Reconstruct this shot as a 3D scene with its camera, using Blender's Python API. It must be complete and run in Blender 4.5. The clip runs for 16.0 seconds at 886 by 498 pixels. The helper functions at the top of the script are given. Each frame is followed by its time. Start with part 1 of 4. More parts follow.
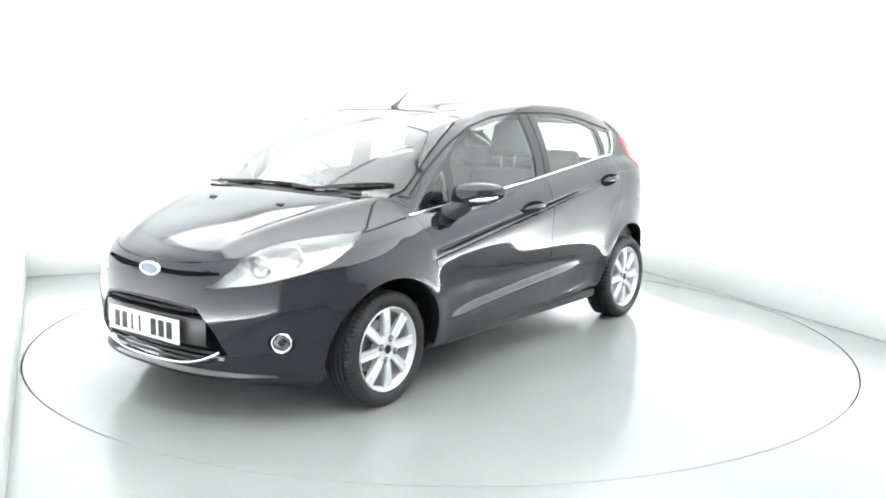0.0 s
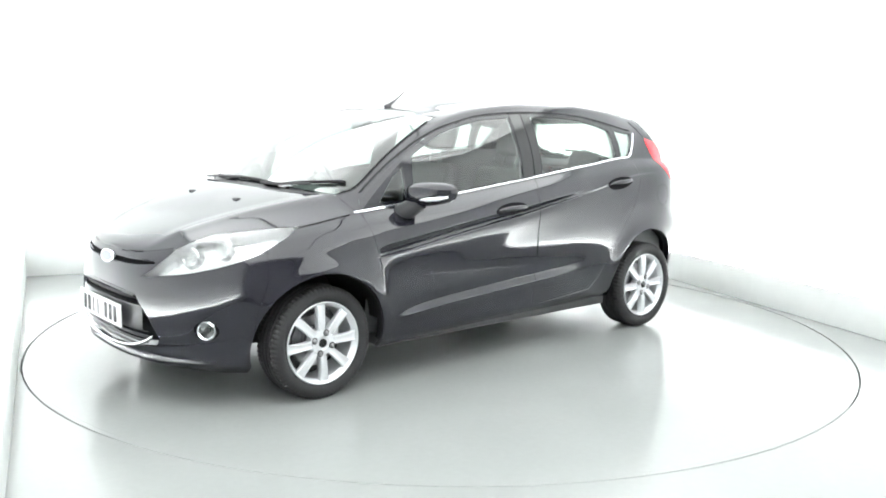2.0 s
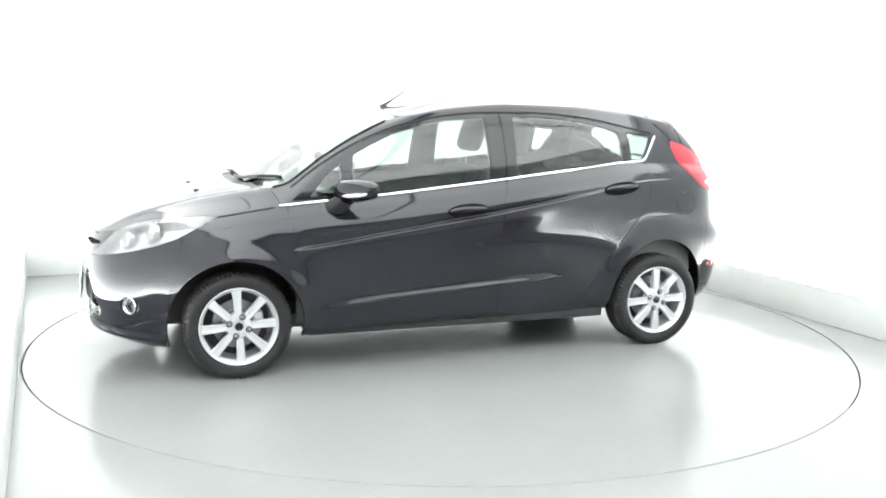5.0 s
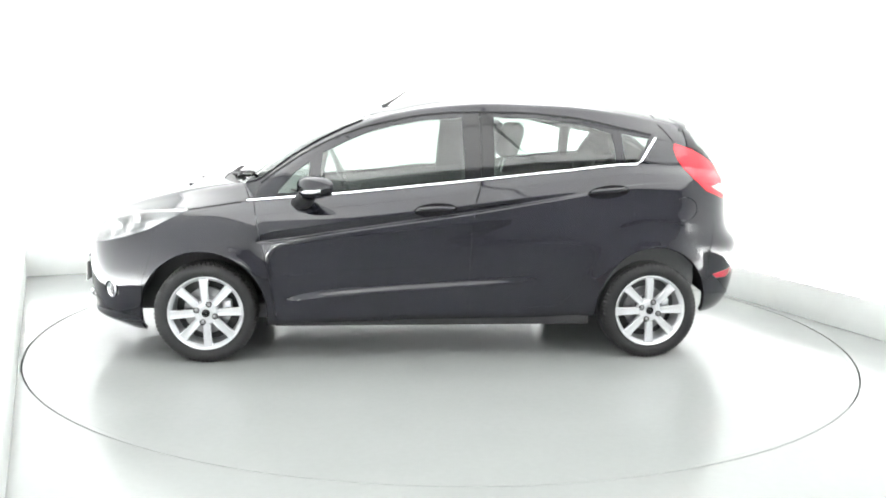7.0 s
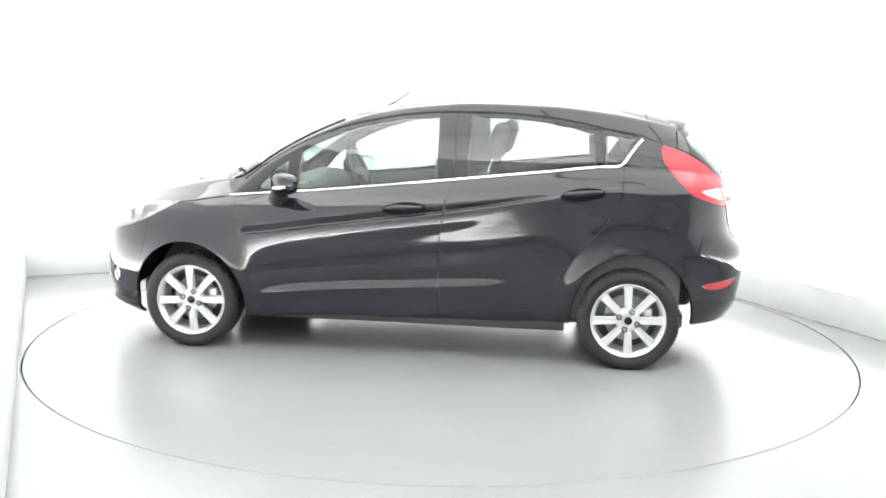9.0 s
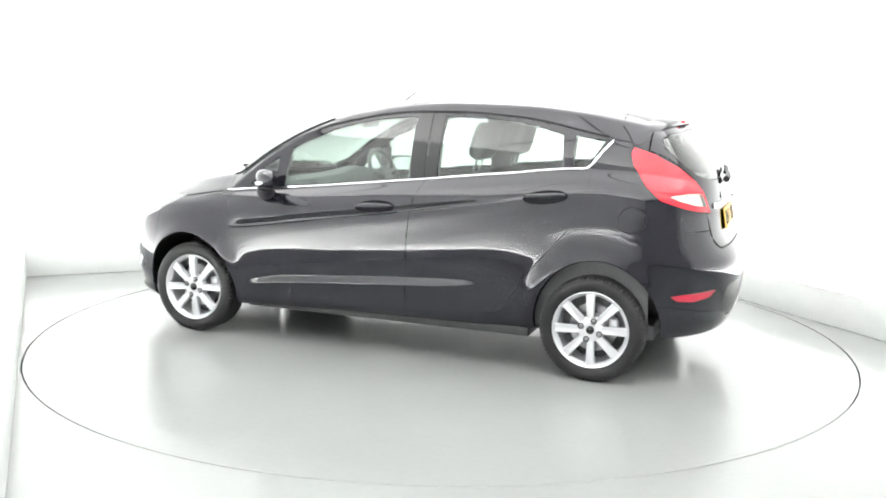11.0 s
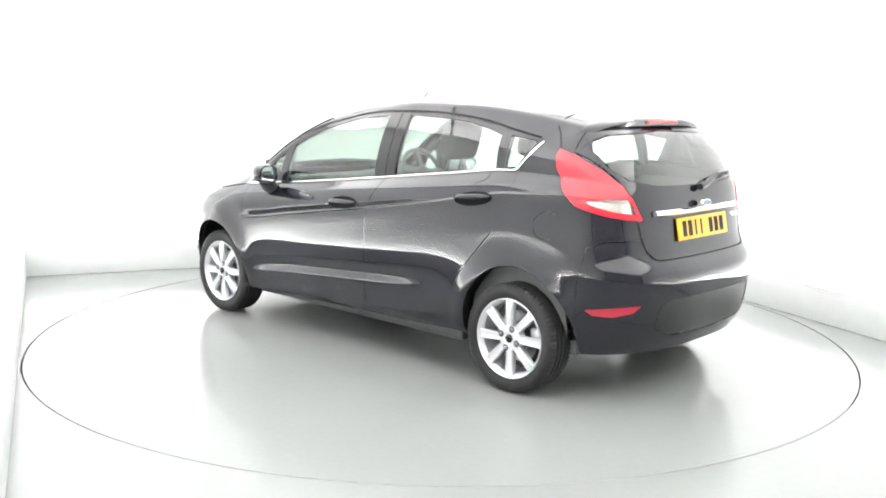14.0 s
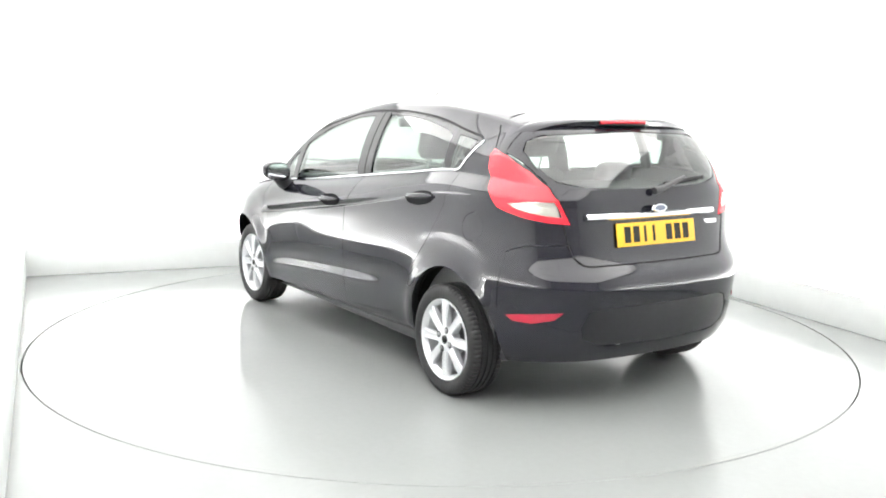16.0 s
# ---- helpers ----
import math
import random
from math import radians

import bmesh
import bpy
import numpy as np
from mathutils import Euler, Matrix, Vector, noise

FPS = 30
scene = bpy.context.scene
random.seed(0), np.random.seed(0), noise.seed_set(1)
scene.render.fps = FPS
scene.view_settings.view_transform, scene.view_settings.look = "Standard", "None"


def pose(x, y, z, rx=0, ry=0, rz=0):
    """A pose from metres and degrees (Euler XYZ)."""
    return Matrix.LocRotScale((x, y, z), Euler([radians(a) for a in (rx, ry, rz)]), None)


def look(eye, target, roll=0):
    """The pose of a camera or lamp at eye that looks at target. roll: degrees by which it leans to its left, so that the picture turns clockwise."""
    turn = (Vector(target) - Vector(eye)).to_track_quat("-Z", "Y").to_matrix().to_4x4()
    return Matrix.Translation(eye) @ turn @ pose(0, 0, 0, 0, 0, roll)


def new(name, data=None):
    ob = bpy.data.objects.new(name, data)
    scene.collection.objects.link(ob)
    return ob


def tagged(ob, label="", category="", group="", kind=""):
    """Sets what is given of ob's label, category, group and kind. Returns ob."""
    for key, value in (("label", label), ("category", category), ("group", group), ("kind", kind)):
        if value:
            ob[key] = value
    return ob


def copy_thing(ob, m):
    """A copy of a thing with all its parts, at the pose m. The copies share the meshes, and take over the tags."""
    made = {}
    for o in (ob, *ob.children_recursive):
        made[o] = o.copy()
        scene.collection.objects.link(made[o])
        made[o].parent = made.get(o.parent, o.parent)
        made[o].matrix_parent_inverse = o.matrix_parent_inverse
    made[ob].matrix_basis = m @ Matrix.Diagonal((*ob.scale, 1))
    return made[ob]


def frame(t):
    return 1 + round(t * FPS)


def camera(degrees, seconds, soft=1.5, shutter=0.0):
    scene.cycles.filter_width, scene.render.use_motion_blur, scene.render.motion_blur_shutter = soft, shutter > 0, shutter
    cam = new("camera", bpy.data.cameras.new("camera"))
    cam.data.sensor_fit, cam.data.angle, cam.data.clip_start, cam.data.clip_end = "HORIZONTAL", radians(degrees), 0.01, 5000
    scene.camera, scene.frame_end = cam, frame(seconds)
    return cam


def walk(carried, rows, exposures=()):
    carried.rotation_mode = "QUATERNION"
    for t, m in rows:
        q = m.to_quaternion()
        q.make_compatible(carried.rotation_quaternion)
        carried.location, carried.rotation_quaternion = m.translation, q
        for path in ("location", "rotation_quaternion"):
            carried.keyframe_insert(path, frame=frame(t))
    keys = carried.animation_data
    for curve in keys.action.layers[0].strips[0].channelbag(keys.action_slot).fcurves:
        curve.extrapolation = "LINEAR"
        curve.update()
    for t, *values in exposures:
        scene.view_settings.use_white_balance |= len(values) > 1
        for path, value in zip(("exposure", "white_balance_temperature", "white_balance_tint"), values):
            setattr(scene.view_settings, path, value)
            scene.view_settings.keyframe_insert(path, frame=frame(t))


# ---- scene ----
# ---------------- camera ----------------
cam = camera(51.495, 16.0, soft=1.9)
EYE = (0.0, -5.737, 1.433)
AIM = look(EYE, (-0.0009, -5.737 + 5.7, 1.433 - 0.9102), roll=1.081)
walk(cam, [(0.0, AIM), (16.0, AIM)], [(0.0, 0.0, 6350, 6), (7.0, 0.0, 6500, 8), (16.0, 0.0, 6600, 10)])

# ---------------- world and light ----------------
world = bpy.data.worlds.new("world")
scene.world = world
world.use_nodes = True
world.node_tree.nodes["Background"].inputs[0].default_value = (1, 1, 1, 1)
world.node_tree.nodes["Background"].inputs[1].default_value = 0.3

ROOM = 23.4            # the booth stands turned to the line of sight
LEFT, RIGHT, BACK, FRONT, TOP = -2.62, 2.66, 2.79, -7.2, 3.1
TROUGH = 0.15           # depth of the light trough behind the skirting
LAMPS = [(u, v) for v in (-4.9, -2.75, -0.6, 1.55) for u in (-1.25, 1.25)]


def room(u, v, z):
    a = radians(ROOM)
    return Vector((u * math.cos(a) - v * math.sin(a), u * math.sin(a) + v * math.cos(a), z))


# ---------------- materials ----------------
def mat(name, color, rough=0.5, metal=0.0, coat=0.0, spec=0.5, grain=None, wear=0.0, bump=None, trans=0.0, ior=1.5, glow=None):
    m = bpy.data.materials.new(name)
    m.use_nodes = True
    nt = m.node_tree
    b = nt.nodes["Principled BSDF"]
    b.inputs["Base Color"].default_value = (*color, 1)
    b.inputs["Roughness"].default_value = rough
    b.inputs["Metallic"].default_value = metal
    b.inputs["Coat Weight"].default_value = coat
    b.inputs["Coat Roughness"].default_value = 0.04
    b.inputs["Specular IOR Level"].default_value = spec
    b.inputs["Transmission Weight"].default_value = trans
    b.inputs["IOR"].default_value = ior
    if glow:
        b.inputs["Emission Color"].default_value = (*glow[:3], 1)
        b.inputs["Emission Strength"].default_value = glow[3]
    tc = nt.nodes.new("ShaderNodeTexCoord")
    if grain:
        scale, amount = grain
        n1 = nt.nodes.new("ShaderNodeTexNoise")
        n1.inputs["Scale"].default_value, n1.inputs["Detail"].default_value = scale, 6
        n2 = nt.nodes.new("ShaderNodeTexNoise")
        n2.inputs["Scale"].default_value, n2.inputs["Detail"].default_value = scale / 14, 3
        mix = nt.nodes.new("ShaderNodeMath")
        mix.operation = "ADD"
        for n in (n1, n2):
            nt.links.new(tc.outputs["Object"], n.inputs["Vector"])
        nt.links.new(n1.outputs["Fac"], mix.inputs[0])
        nt.links.new(n2.outputs["Fac"], mix.inputs[1])
        ramp = nt.nodes.new("ShaderNodeMapRange")
        ramp.inputs["From Min"].default_value, ramp.inputs["From Max"].default_value = 0.6, 1.4
        ramp.inputs["To Min"].default_value, ramp.inputs["To Max"].default_value = 1 - amount, 1 + amount
        nt.links.new(mix.outputs[0], ramp.inputs["Value"])
        hsv = nt.nodes.new("ShaderNodeHueSaturation")
        hsv.inputs["Color"].default_value = (*color, 1)
        nt.links.new(ramp.outputs["Result"], hsv.inputs["Value"])
        nt.links.new(hsv.outputs["Color"], b.inputs["Base Color"])
        if wear:
            r2 = nt.nodes.new("ShaderNodeMapRange")
            r2.inputs["From Min"].default_value, r2.inputs["From Max"].default_value = 0.3, 0.7
            r2.inputs["To Min"].default_value, r2.inputs["To Max"].default_value = max(0.0, rough - wear), rough + wear
            nt.links.new(n2.outputs["Fac"], r2.inputs["Value"])
            nt.links.new(r2.outputs["Result"], b.inputs["Roughness"])
    if bump:
        n = nt.nodes.new("ShaderNodeTexNoise")
        n.inputs["Scale"].default_value, n.inputs["Detail"].default_value = bump[0], 4
        nt.links.new(tc.outputs["Object"], n.inputs["Vector"])
        bp = nt.nodes.new("ShaderNodeBump")
        bp.inputs["Strength"].default_value, bp.inputs["Distance"].default_value = bump[1], 0.002
        nt.links.new(n.outputs["Fac"], bp.inputs["Height"])
        nt.links.new(bp.outputs["Normal"], b.inputs["Normal"])
    return m


def glass_mat(name, tint, rough=0.0):
    """Thin pane: a tinted see-through layer under a Fresnel gloss."""
    m = bpy.data.materials.new(name)
    m.use_nodes = True
    nt = m.node_tree
    nt.nodes.clear()
    out = nt.nodes.new("ShaderNodeOutputMaterial")
    tr = nt.nodes.new("ShaderNodeBsdfTransparent")
    tr.inputs[0].default_value = (*tint, 1)
    gl = nt.nodes.new("ShaderNodeBsdfGlossy")
    gl.inputs["Roughness"].default_value = rough
    fr = nt.nodes.new("ShaderNodeLayerWeight")
    fr.inputs["Blend"].default_value = 0.5
    p5 = nt.nodes.new("ShaderNodeMath")
    p5.operation, p5.inputs[1].default_value = "POWER", 3.3
    ma = nt.nodes.new("ShaderNodeMath")
    ma.operation, ma.inputs[1].default_value, ma.inputs[2].default_value = "MULTIPLY_ADD", 0.9, 0.085
    nt.links.new(fr.outputs["Facing"], p5.inputs[0])
    nt.links.new(p5.outputs[0], ma.inputs[0])
    mx = nt.nodes.new("ShaderNodeMixShader")
    nt.links.new(ma.outputs[0], mx.inputs[0])
    nt.links.new(tr.outputs[0], mx.inputs[1])
    nt.links.new(gl.outputs[0], mx.inputs[2])
    nt.links.new(mx.outputs[0], out.inputs[0])
    return m


PAINT = mat("black_paint", (0.008, 0.008, 0.0125), 0.5, 0.0, 1.0, 0.0, grain=(900, 0.25))
PAINT.node_tree.nodes["Principled BSDF"].inputs["Coat IOR"].default_value = 1.53
BLACK = mat("black_plastic", (0.018, 0.018, 0.02), 0.45, grain=(300, 0.2), bump=(900, 0.15))
GLOSSBLACK = mat("gloss_black_trim", (0.008, 0.008, 0.009), 0.12)
RUBBER = mat("tyre_rubber", (0.014, 0.014, 0.015), 0.66, spec=0.35, grain=(120, 0.25), bump=(400, 0.2))
SEAL = mat("rubber_seal", (0.01, 0.01, 0.011), 0.6, spec=0.2, grain=(200, 0.2))
CHROME = mat("chrome", (0.82, 0.83, 0.85), 0.06, 1.0)
ALLOY = mat("silver_alloy", (0.60, 0.61, 0.63), 0.35, 0.35, 0.6, grain=(400, 0.05))
STEEL = mat("brake_steel", (0.33, 0.33, 0.34), 0.35, 1.0, grain=(150, 0.2))
GLASS = glass_mat("window_glass", (0.61, 0.695, 0.65))
SCREENGLASS = glass_mat("windscreen_glass", (0.48, 0.56, 0.52))
CLEAR = glass_mat("lamp_lens", (0.96, 0.965, 0.965))
REDLENS = mat("red_lens", (0.64, 0.02, 0.035), 0.25, 0, 0.45, 0.3, grain=(160, 0.12))
DARKRED = mat("dark_red_reflector", (0.36, 0.012, 0.03), 0.2, 0, 0.6, grain=(200, 0.15))
REFLECTOR = mat("lamp_reflector", (0.88, 0.89, 0.91), 0.3, 0.6)
BOWL = mat("lamp_bowl", (0.48, 0.485, 0.49), 0.25, 0.85, grain=(55, 0.4))
INSERTMAT = mat("smooth_black_bumper_plastic", (0.012, 0.012, 0.014), 0.34, spec=0.32, grain=(300, 0.2), bump=(700, 0.1))
GLINT = mat("cream_lamp_reflector", (0.85, 0.82, 0.74), 0.2, 0.7, grain=(90, 0.25))
# darker than the black plastic: shade of recesses put into the colour
CUP = mat("matt_black_recess_shade", (0.006, 0.006, 0.007), 0.9, spec=0.1)
FLOORMAT = mat("pale_grey_epoxy_floor", (0.214, 0.224, 0.219), 0.18, spec=0.3, grain=(30, 0.035), wear=0.05)
WALLMAT = mat("white_wall_paint", (0.86, 0.87, 0.87), 0.6, grain=(9, 0.02))
SKIRTMAT = mat("pale_grey_skirting_paint", (0.57, 0.585, 0.58), 0.4, grain=(10, 0.04))
DARKWALL = mat("mid_grey_wall_paint", (0.38, 0.38, 0.39), 0.7, grain=(9, 0.05))
GROOVE = mat("dark_gap", (0.05, 0.05, 0.05), 0.8)
STRIP = mat("strip_light_diffuser", (0.9, 0.9, 0.9), 0.5, glow=(1, 1, 1, 300.0))
PANEL = mat("light_panel", (0.9, 0.9, 0.9), 0.5, glow=(1, 1, 0.99, 3.55))
CLOTH = mat("dark_seat_cloth", (0.075, 0.076, 0.08), 0.9, grain=(60, 0.25), bump=(300, 0.4))
TRIM = mat("grey_interior_plastic", (0.11, 0.112, 0.115), 0.6, grain=(80, 0.12))
WHITEPLATE = mat("white_plate", (0.72, 0.72, 0.72), 0.3, grain=(140, 0.04))
YELLOWPLATE = mat("yellow_plate", (0.66, 0.38, 0.016), 0.3, grain=(140, 0.04))
BLUE = mat("badge_blue", (0.13, 0.15, 0.20), 0.2, 0.5, 0.5)


# ---------------- mesh helpers ----------------
def mesh_of(bm, name, material, smooth=True):
    me = bpy.data.meshes.new(name)
    bm.to_mesh(me)
    bm.free()
    me.materials.append(material)
    if smooth:
        me.shade_smooth()
    return me


def part(name, bm, material, parent=None, label="", smooth=True, sharp=35):
    me = mesh_of(bm, name, material, smooth)
    if smooth:
        me.set_sharp_from_angle(angle=radians(sharp))
    ob = new(name, me)
    if parent is not None:
        ob.parent = parent
    if label:
        tagged(ob, label)
    return ob


def box(bm, lo, hi, bevel=0.0, m=None):
    r = bmesh.ops.create_cube(bm, size=1.0)
    c = [(a + b) / 2 for a, b in zip(lo, hi)]
    d = [b - a for a, b in zip(lo, hi)]
    for v in r["verts"]:
        v.co = Vector((v.co.x * d[0] + c[0], v.co.y * d[1] + c[1], v.co.z * d[2] + c[2]))
    if bevel:
        es = list({e for v in r["verts"] for e in v.link_edges})
        r = bmesh.ops.bevel(bm, geom=es, offset=bevel, segments=3, profile=0.5, affect="EDGES")
    if m is not None:
        bmesh.ops.transform(bm, matrix=m, verts=r["verts"])
    return bm


def lathe(profile, steps=64, axis="y"):
    """A turned solid: profile of (radius, along), round the y axis."""
    bm = bmesh.new()
    rings = []
    for r, h in profile:
        ring = []
        for i in range(steps):
            a = 2 * math.pi * i / steps
            ring.append(bm.verts.new((r * math.cos(a), h, r * math.sin(a))))
        rings.append(ring)
    for a, b in zip(rings, rings[1:]):
        for i in range(steps):
            j = (i + 1) % steps
            bm.faces.new((a[i], a[j], b[j], b[i]))
    return bm


def tube(points, radius, sides=8, closed=False):
    bm = bmesh.new()
    pts = [Vector(p) for p in points]
    rings = []
    n = len(pts)
    for i, p in enumerate(pts):
        a = pts[(i - 1) % n] if (closed or i > 0) else p
        b = pts[(i + 1) % n] if (closed or i < n - 1) else p
        d = (b - a).normalized()
        up = Vector((0, 0, 1)) if abs(d.z) < 0.9 else Vector((1, 0, 0))
        s = d.cross(up).normalized()
        w = s.cross(d)
        r = radius[i] if isinstance(radius, (list, tuple)) else radius
        rings.append([bm.verts.new(p + (s * math.cos(2 * math.pi * k / sides) + w * math.sin(2 * math.pi * k / sides)) * r) for k in range(sides)])
    for i in range(n if closed else n - 1):
        a, b = rings[i], rings[(i + 1) % n]
        for k in range(sides):
            l = (k + 1) % sides
            bm.faces.new((a[k], a[l], b[l], b[k]))
    if not closed:
        bm.faces.new(rings[0][::-1])
        bm.faces.new(rings[-1])
    return bm


def curve(xs, ys):
    """A smooth function through a few design stations (monotone cubic)."""
    x, y = np.array(xs, float), np.array(ys, float)
    if x[0] > x[-1]:
        x, y = x[::-1], y[::-1]
    h = np.diff(x)
    d = np.diff(y) / h
    m = np.zeros(len(x))
    m[0], m[-1] = d[0], d[-1]
    for i in range(1, len(x) - 1):
        if d[i - 1] * d[i] > 0:
            w1, w2 = 2 * h[i] + h[i - 1], h[i] + 2 * h[i - 1]
            m[i] = (w1 + w2) / (w1 / d[i - 1] + w2 / d[i])

    def f(q):
        q = min(max(q, x[0]), x[-1])
        i = min(max(int(np.searchsorted(x, q)) - 1, 0), len(h) - 1)
        t = (q - x[i]) / h[i]
        return float((2 * t**3 - 3 * t**2 + 1) * y[i] + (t**3 - 2 * t**2 + t) * h[i] * m[i] + (3 * t**2 - 2 * t**3) * y[i + 1] + (t**3 - t**2) * h[i] * m[i + 1])
    return f


# ---------------- the booth ----------------
def build_room():
    th = 0.15
    def wall(name, lo, hi, label, m=None):
        bm = bmesh.new()
        box(bm, lo, hi)
        ob = part(name, bm, m or WALLMAT, smooth=False)
        ob.matrix_world = pose(0, 0, 0, 0, 0, ROOM)
        return tagged(ob, label, "wall", kind="structure")
    wall("wall_left", (LEFT - th, FRONT, 0), (LEFT, BACK, TOP), "smooth white painted side wall of the photo booth")
    wall("wall_right", (RIGHT, FRONT, 0), (RIGHT + th, BACK, TOP), "smooth white painted side wall of the photo booth")
    wall("wall_back", (LEFT - th, BACK, 0), (RIGHT + th, BACK + th, TOP), "smooth white painted end wall of the photo booth")
    wall("wall_front", (LEFT - th, FRONT - th, 0), (RIGHT + th, FRONT, TOP), "plain grey wall closing the booth", DARKWALL)
    bm = bmesh.new()
    box(bm, (LEFT - th, FRONT - th, TOP), (RIGHT + th, BACK + th, TOP + th))
    ob = part("ceiling", bm, WALLMAT, smooth=False)
    ob.matrix_world = pose(0, 0, 0, 0, 0, ROOM)
    tagged(ob, "plain white painted booth ceiling", "ceiling", kind="structure")
    # floor with a round hole for the turntable
    bm = bmesh.new()
    n = 192
    R = 2.457
    inner = [bm.verts.new((R * math.cos(2 * math.pi * i / n), R * math.sin(2 * math.pi * i / n), 0)) for i in range(n)]
    low = [bm.verts.new((v.co.x, v.co.y, -0.05)) for v in inner]
    c, s = math.cos(radians(ROOM)), math.sin(radians(ROOM))
    outer = []
    for v in inner:
        u, w = v.co.x * c + v.co.y * s, -v.co.x * s + v.co.y * c
        k = min((RIGHT + 0.1) / u if u > 0 else 1e9, (LEFT - 0.1) / u if u < 0 else 1e9, (BACK + 0.1) / w if w > 0 else 1e9, (FRONT - 0.1) / w if w < 0 else 1e9)
        outer.append(bm.verts.new(room(u * k, w * k, 0)))
    for i in range(n):
        j = (i + 1) % n
        bm.faces.new((inner[i], outer[i], outer[j], inner[j]))
        bm.faces.new((inner[j], low[j], low[i], inner[i]))
    bm.faces.new(low)
    corner = [room(*q, 0) for q in ((RIGHT + .1, BACK + .1), (LEFT - .1, BACK + .1), (LEFT - .1, FRONT - .1), (RIGHT + .1, FRONT - .1))]
    for q in corner:
        a, b = sorted(range(n), key=lambda i: (outer[i].co - q).length)[:2]
        if abs(a - b) in (1, n - 1):
            v = bm.verts.new(q)
            bm.faces.new((outer[a], v, outer[b]))
    bmesh.ops.recalc_face_normals(bm, faces=bm.faces)
    floor = part("floor", bm, FLOORMAT, smooth=False)
    floor.data.materials.append(GROOVE)
    for p in floor.data.polygons:
        if abs(p.normal.z) < 0.5 or p.center.z < -0.02:
            p.material_index = 1
    tagged(floor, "glossy pale grey painted booth floor", "floor", kind="structure")
    # skirtings stand off the walls; light strips lie behind them
    T = TROUGH
    for name, lo, hi in (("skirting_right", (RIGHT - T, FRONT, 0), (RIGHT - T + 0.02, BACK - T + 0.02, 0.24)),
                         ("skirting_back", (LEFT + T, BACK - T, 0), (RIGHT - T, BACK - T + 0.02, 0.24)),
                         ("skirting_left", (LEFT + T - 0.02, FRONT, 0), (LEFT + T, BACK - T + 0.02, 0.24))):
        bm = bmesh.new()
        box(bm, lo, hi, 0.004)
        ob = part(name, bm, SKIRTMAT)
        ob.matrix_world = pose(0, 0, 0, 0, 0, ROOM)
        tagged(ob, "pale grey painted skirting along the booth wall", "skirting", kind="structure")


def build_strips():
    """Strip lights lying in the troughs, washing the walls from below."""
    for (u0, v0), (u1, v1) in (((RIGHT - 0.075, FRONT + 1.6), (RIGHT - 0.075, BACK - 0.2)), ((LEFT + 0.2, BACK - 0.075), (RIGHT - 0.2, BACK - 0.075)), ((LEFT + 0.075, FRONT + 1.6), (LEFT + 0.075, BACK - 0.2))):
        strip_light = new("strip_light")
        tagged(strip_light, "long white strip light behind the skirting", "strip light", "strip lights along the walls")
        w = 0.035
        bm = bmesh.new()
        box(bm, (min(u0, u1) - w, min(v0, v1) - w, 0.0), (max(u0, u1) + w, max(v0, v1) + w, 0.06))
        part("channel", bm, WALLMAT, strip_light, smooth=False)
        bm = bmesh.new()
        w = 0.025
        box(bm, (min(u0, u1) - w, min(v0, v1) - w, 0.06), (max(u0, u1) + w, max(v0, v1) + w, 0.075))
        part("diffuser", bm, STRIP, strip_light, smooth=False)
        strip_light.matrix_basis = pose(0, 0, 0, 0, 0, ROOM)


def build_lamps():
    first = None
    for u, v in LAMPS:
        p = room(u, v, TOP - 0.04)
        m = Matrix.Translation(p) @ pose(0, 0, 0, 0, 0, ROOM)
        if first is None:
            first = new("ceiling_light")
            tagged(first, "large flat white ceiling light panel", "ceiling light", "booth ceiling lights")
            bm = bmesh.new()
            w, h = 1.243, 1.068
            for lo, hi in (((-w, -h, -.03), (w, -h + .015, .04)), ((-w, h - .015, -.03), (w, h, .04)), ((-w, -h + .015, -.03), (-w + .015, h - .015, .04)), ((w - .015, -h + .015, -.03), (w, h - .015, .04))):
                box(bm, lo, hi)
            part("frame", bm, WALLMAT, first, smooth=False)
            bm = bmesh.new()
            box(bm, (-w + .015, -h + .015, -.02), (w - .015, h - .015, .03))
            part("diffuser", bm, PANEL, first, smooth=False)
            first.matrix_basis = m
        else:
            copy_thing(first, m)


def build_turntable():
    R = 2.450
    top = new("turntable")
    for name, prof in (("deck", [(0.001, 0.0), (1.0, 0.0), (R - 0.03, 0.0), (R - 0.03, -0.045), (0.001, -0.045)]),
                       ("edge_ring", [(R - 0.0295, 0.0), (R - 0.003, 0.0), (R, -0.004), (R, -0.045), (R - 0.0295, -0.045)])):
        bm = lathe(prof, 192)
        bmesh.ops.rotate(bm, matrix=Matrix.Rotation(radians(90), 3, "X"), verts=bm.verts)
        bmesh.ops.recalc_face_normals(bm, faces=bm.faces)
        part(name, bm, FLOORMAT, top, sharp=30)
    return tagged(top, "round pale grey turntable flush with the floor", "turntable")


build_room()
build_lamps()
build_strips()
turntable = build_turntable()
# ---------------- the car: body surface ----------------
# x forward from the middle of the wheelbase, y to the car's left, z up from the floor
WHEEL_X, WHEEL_Z, TYRE_R = 1.2445, 0.277, 0.277

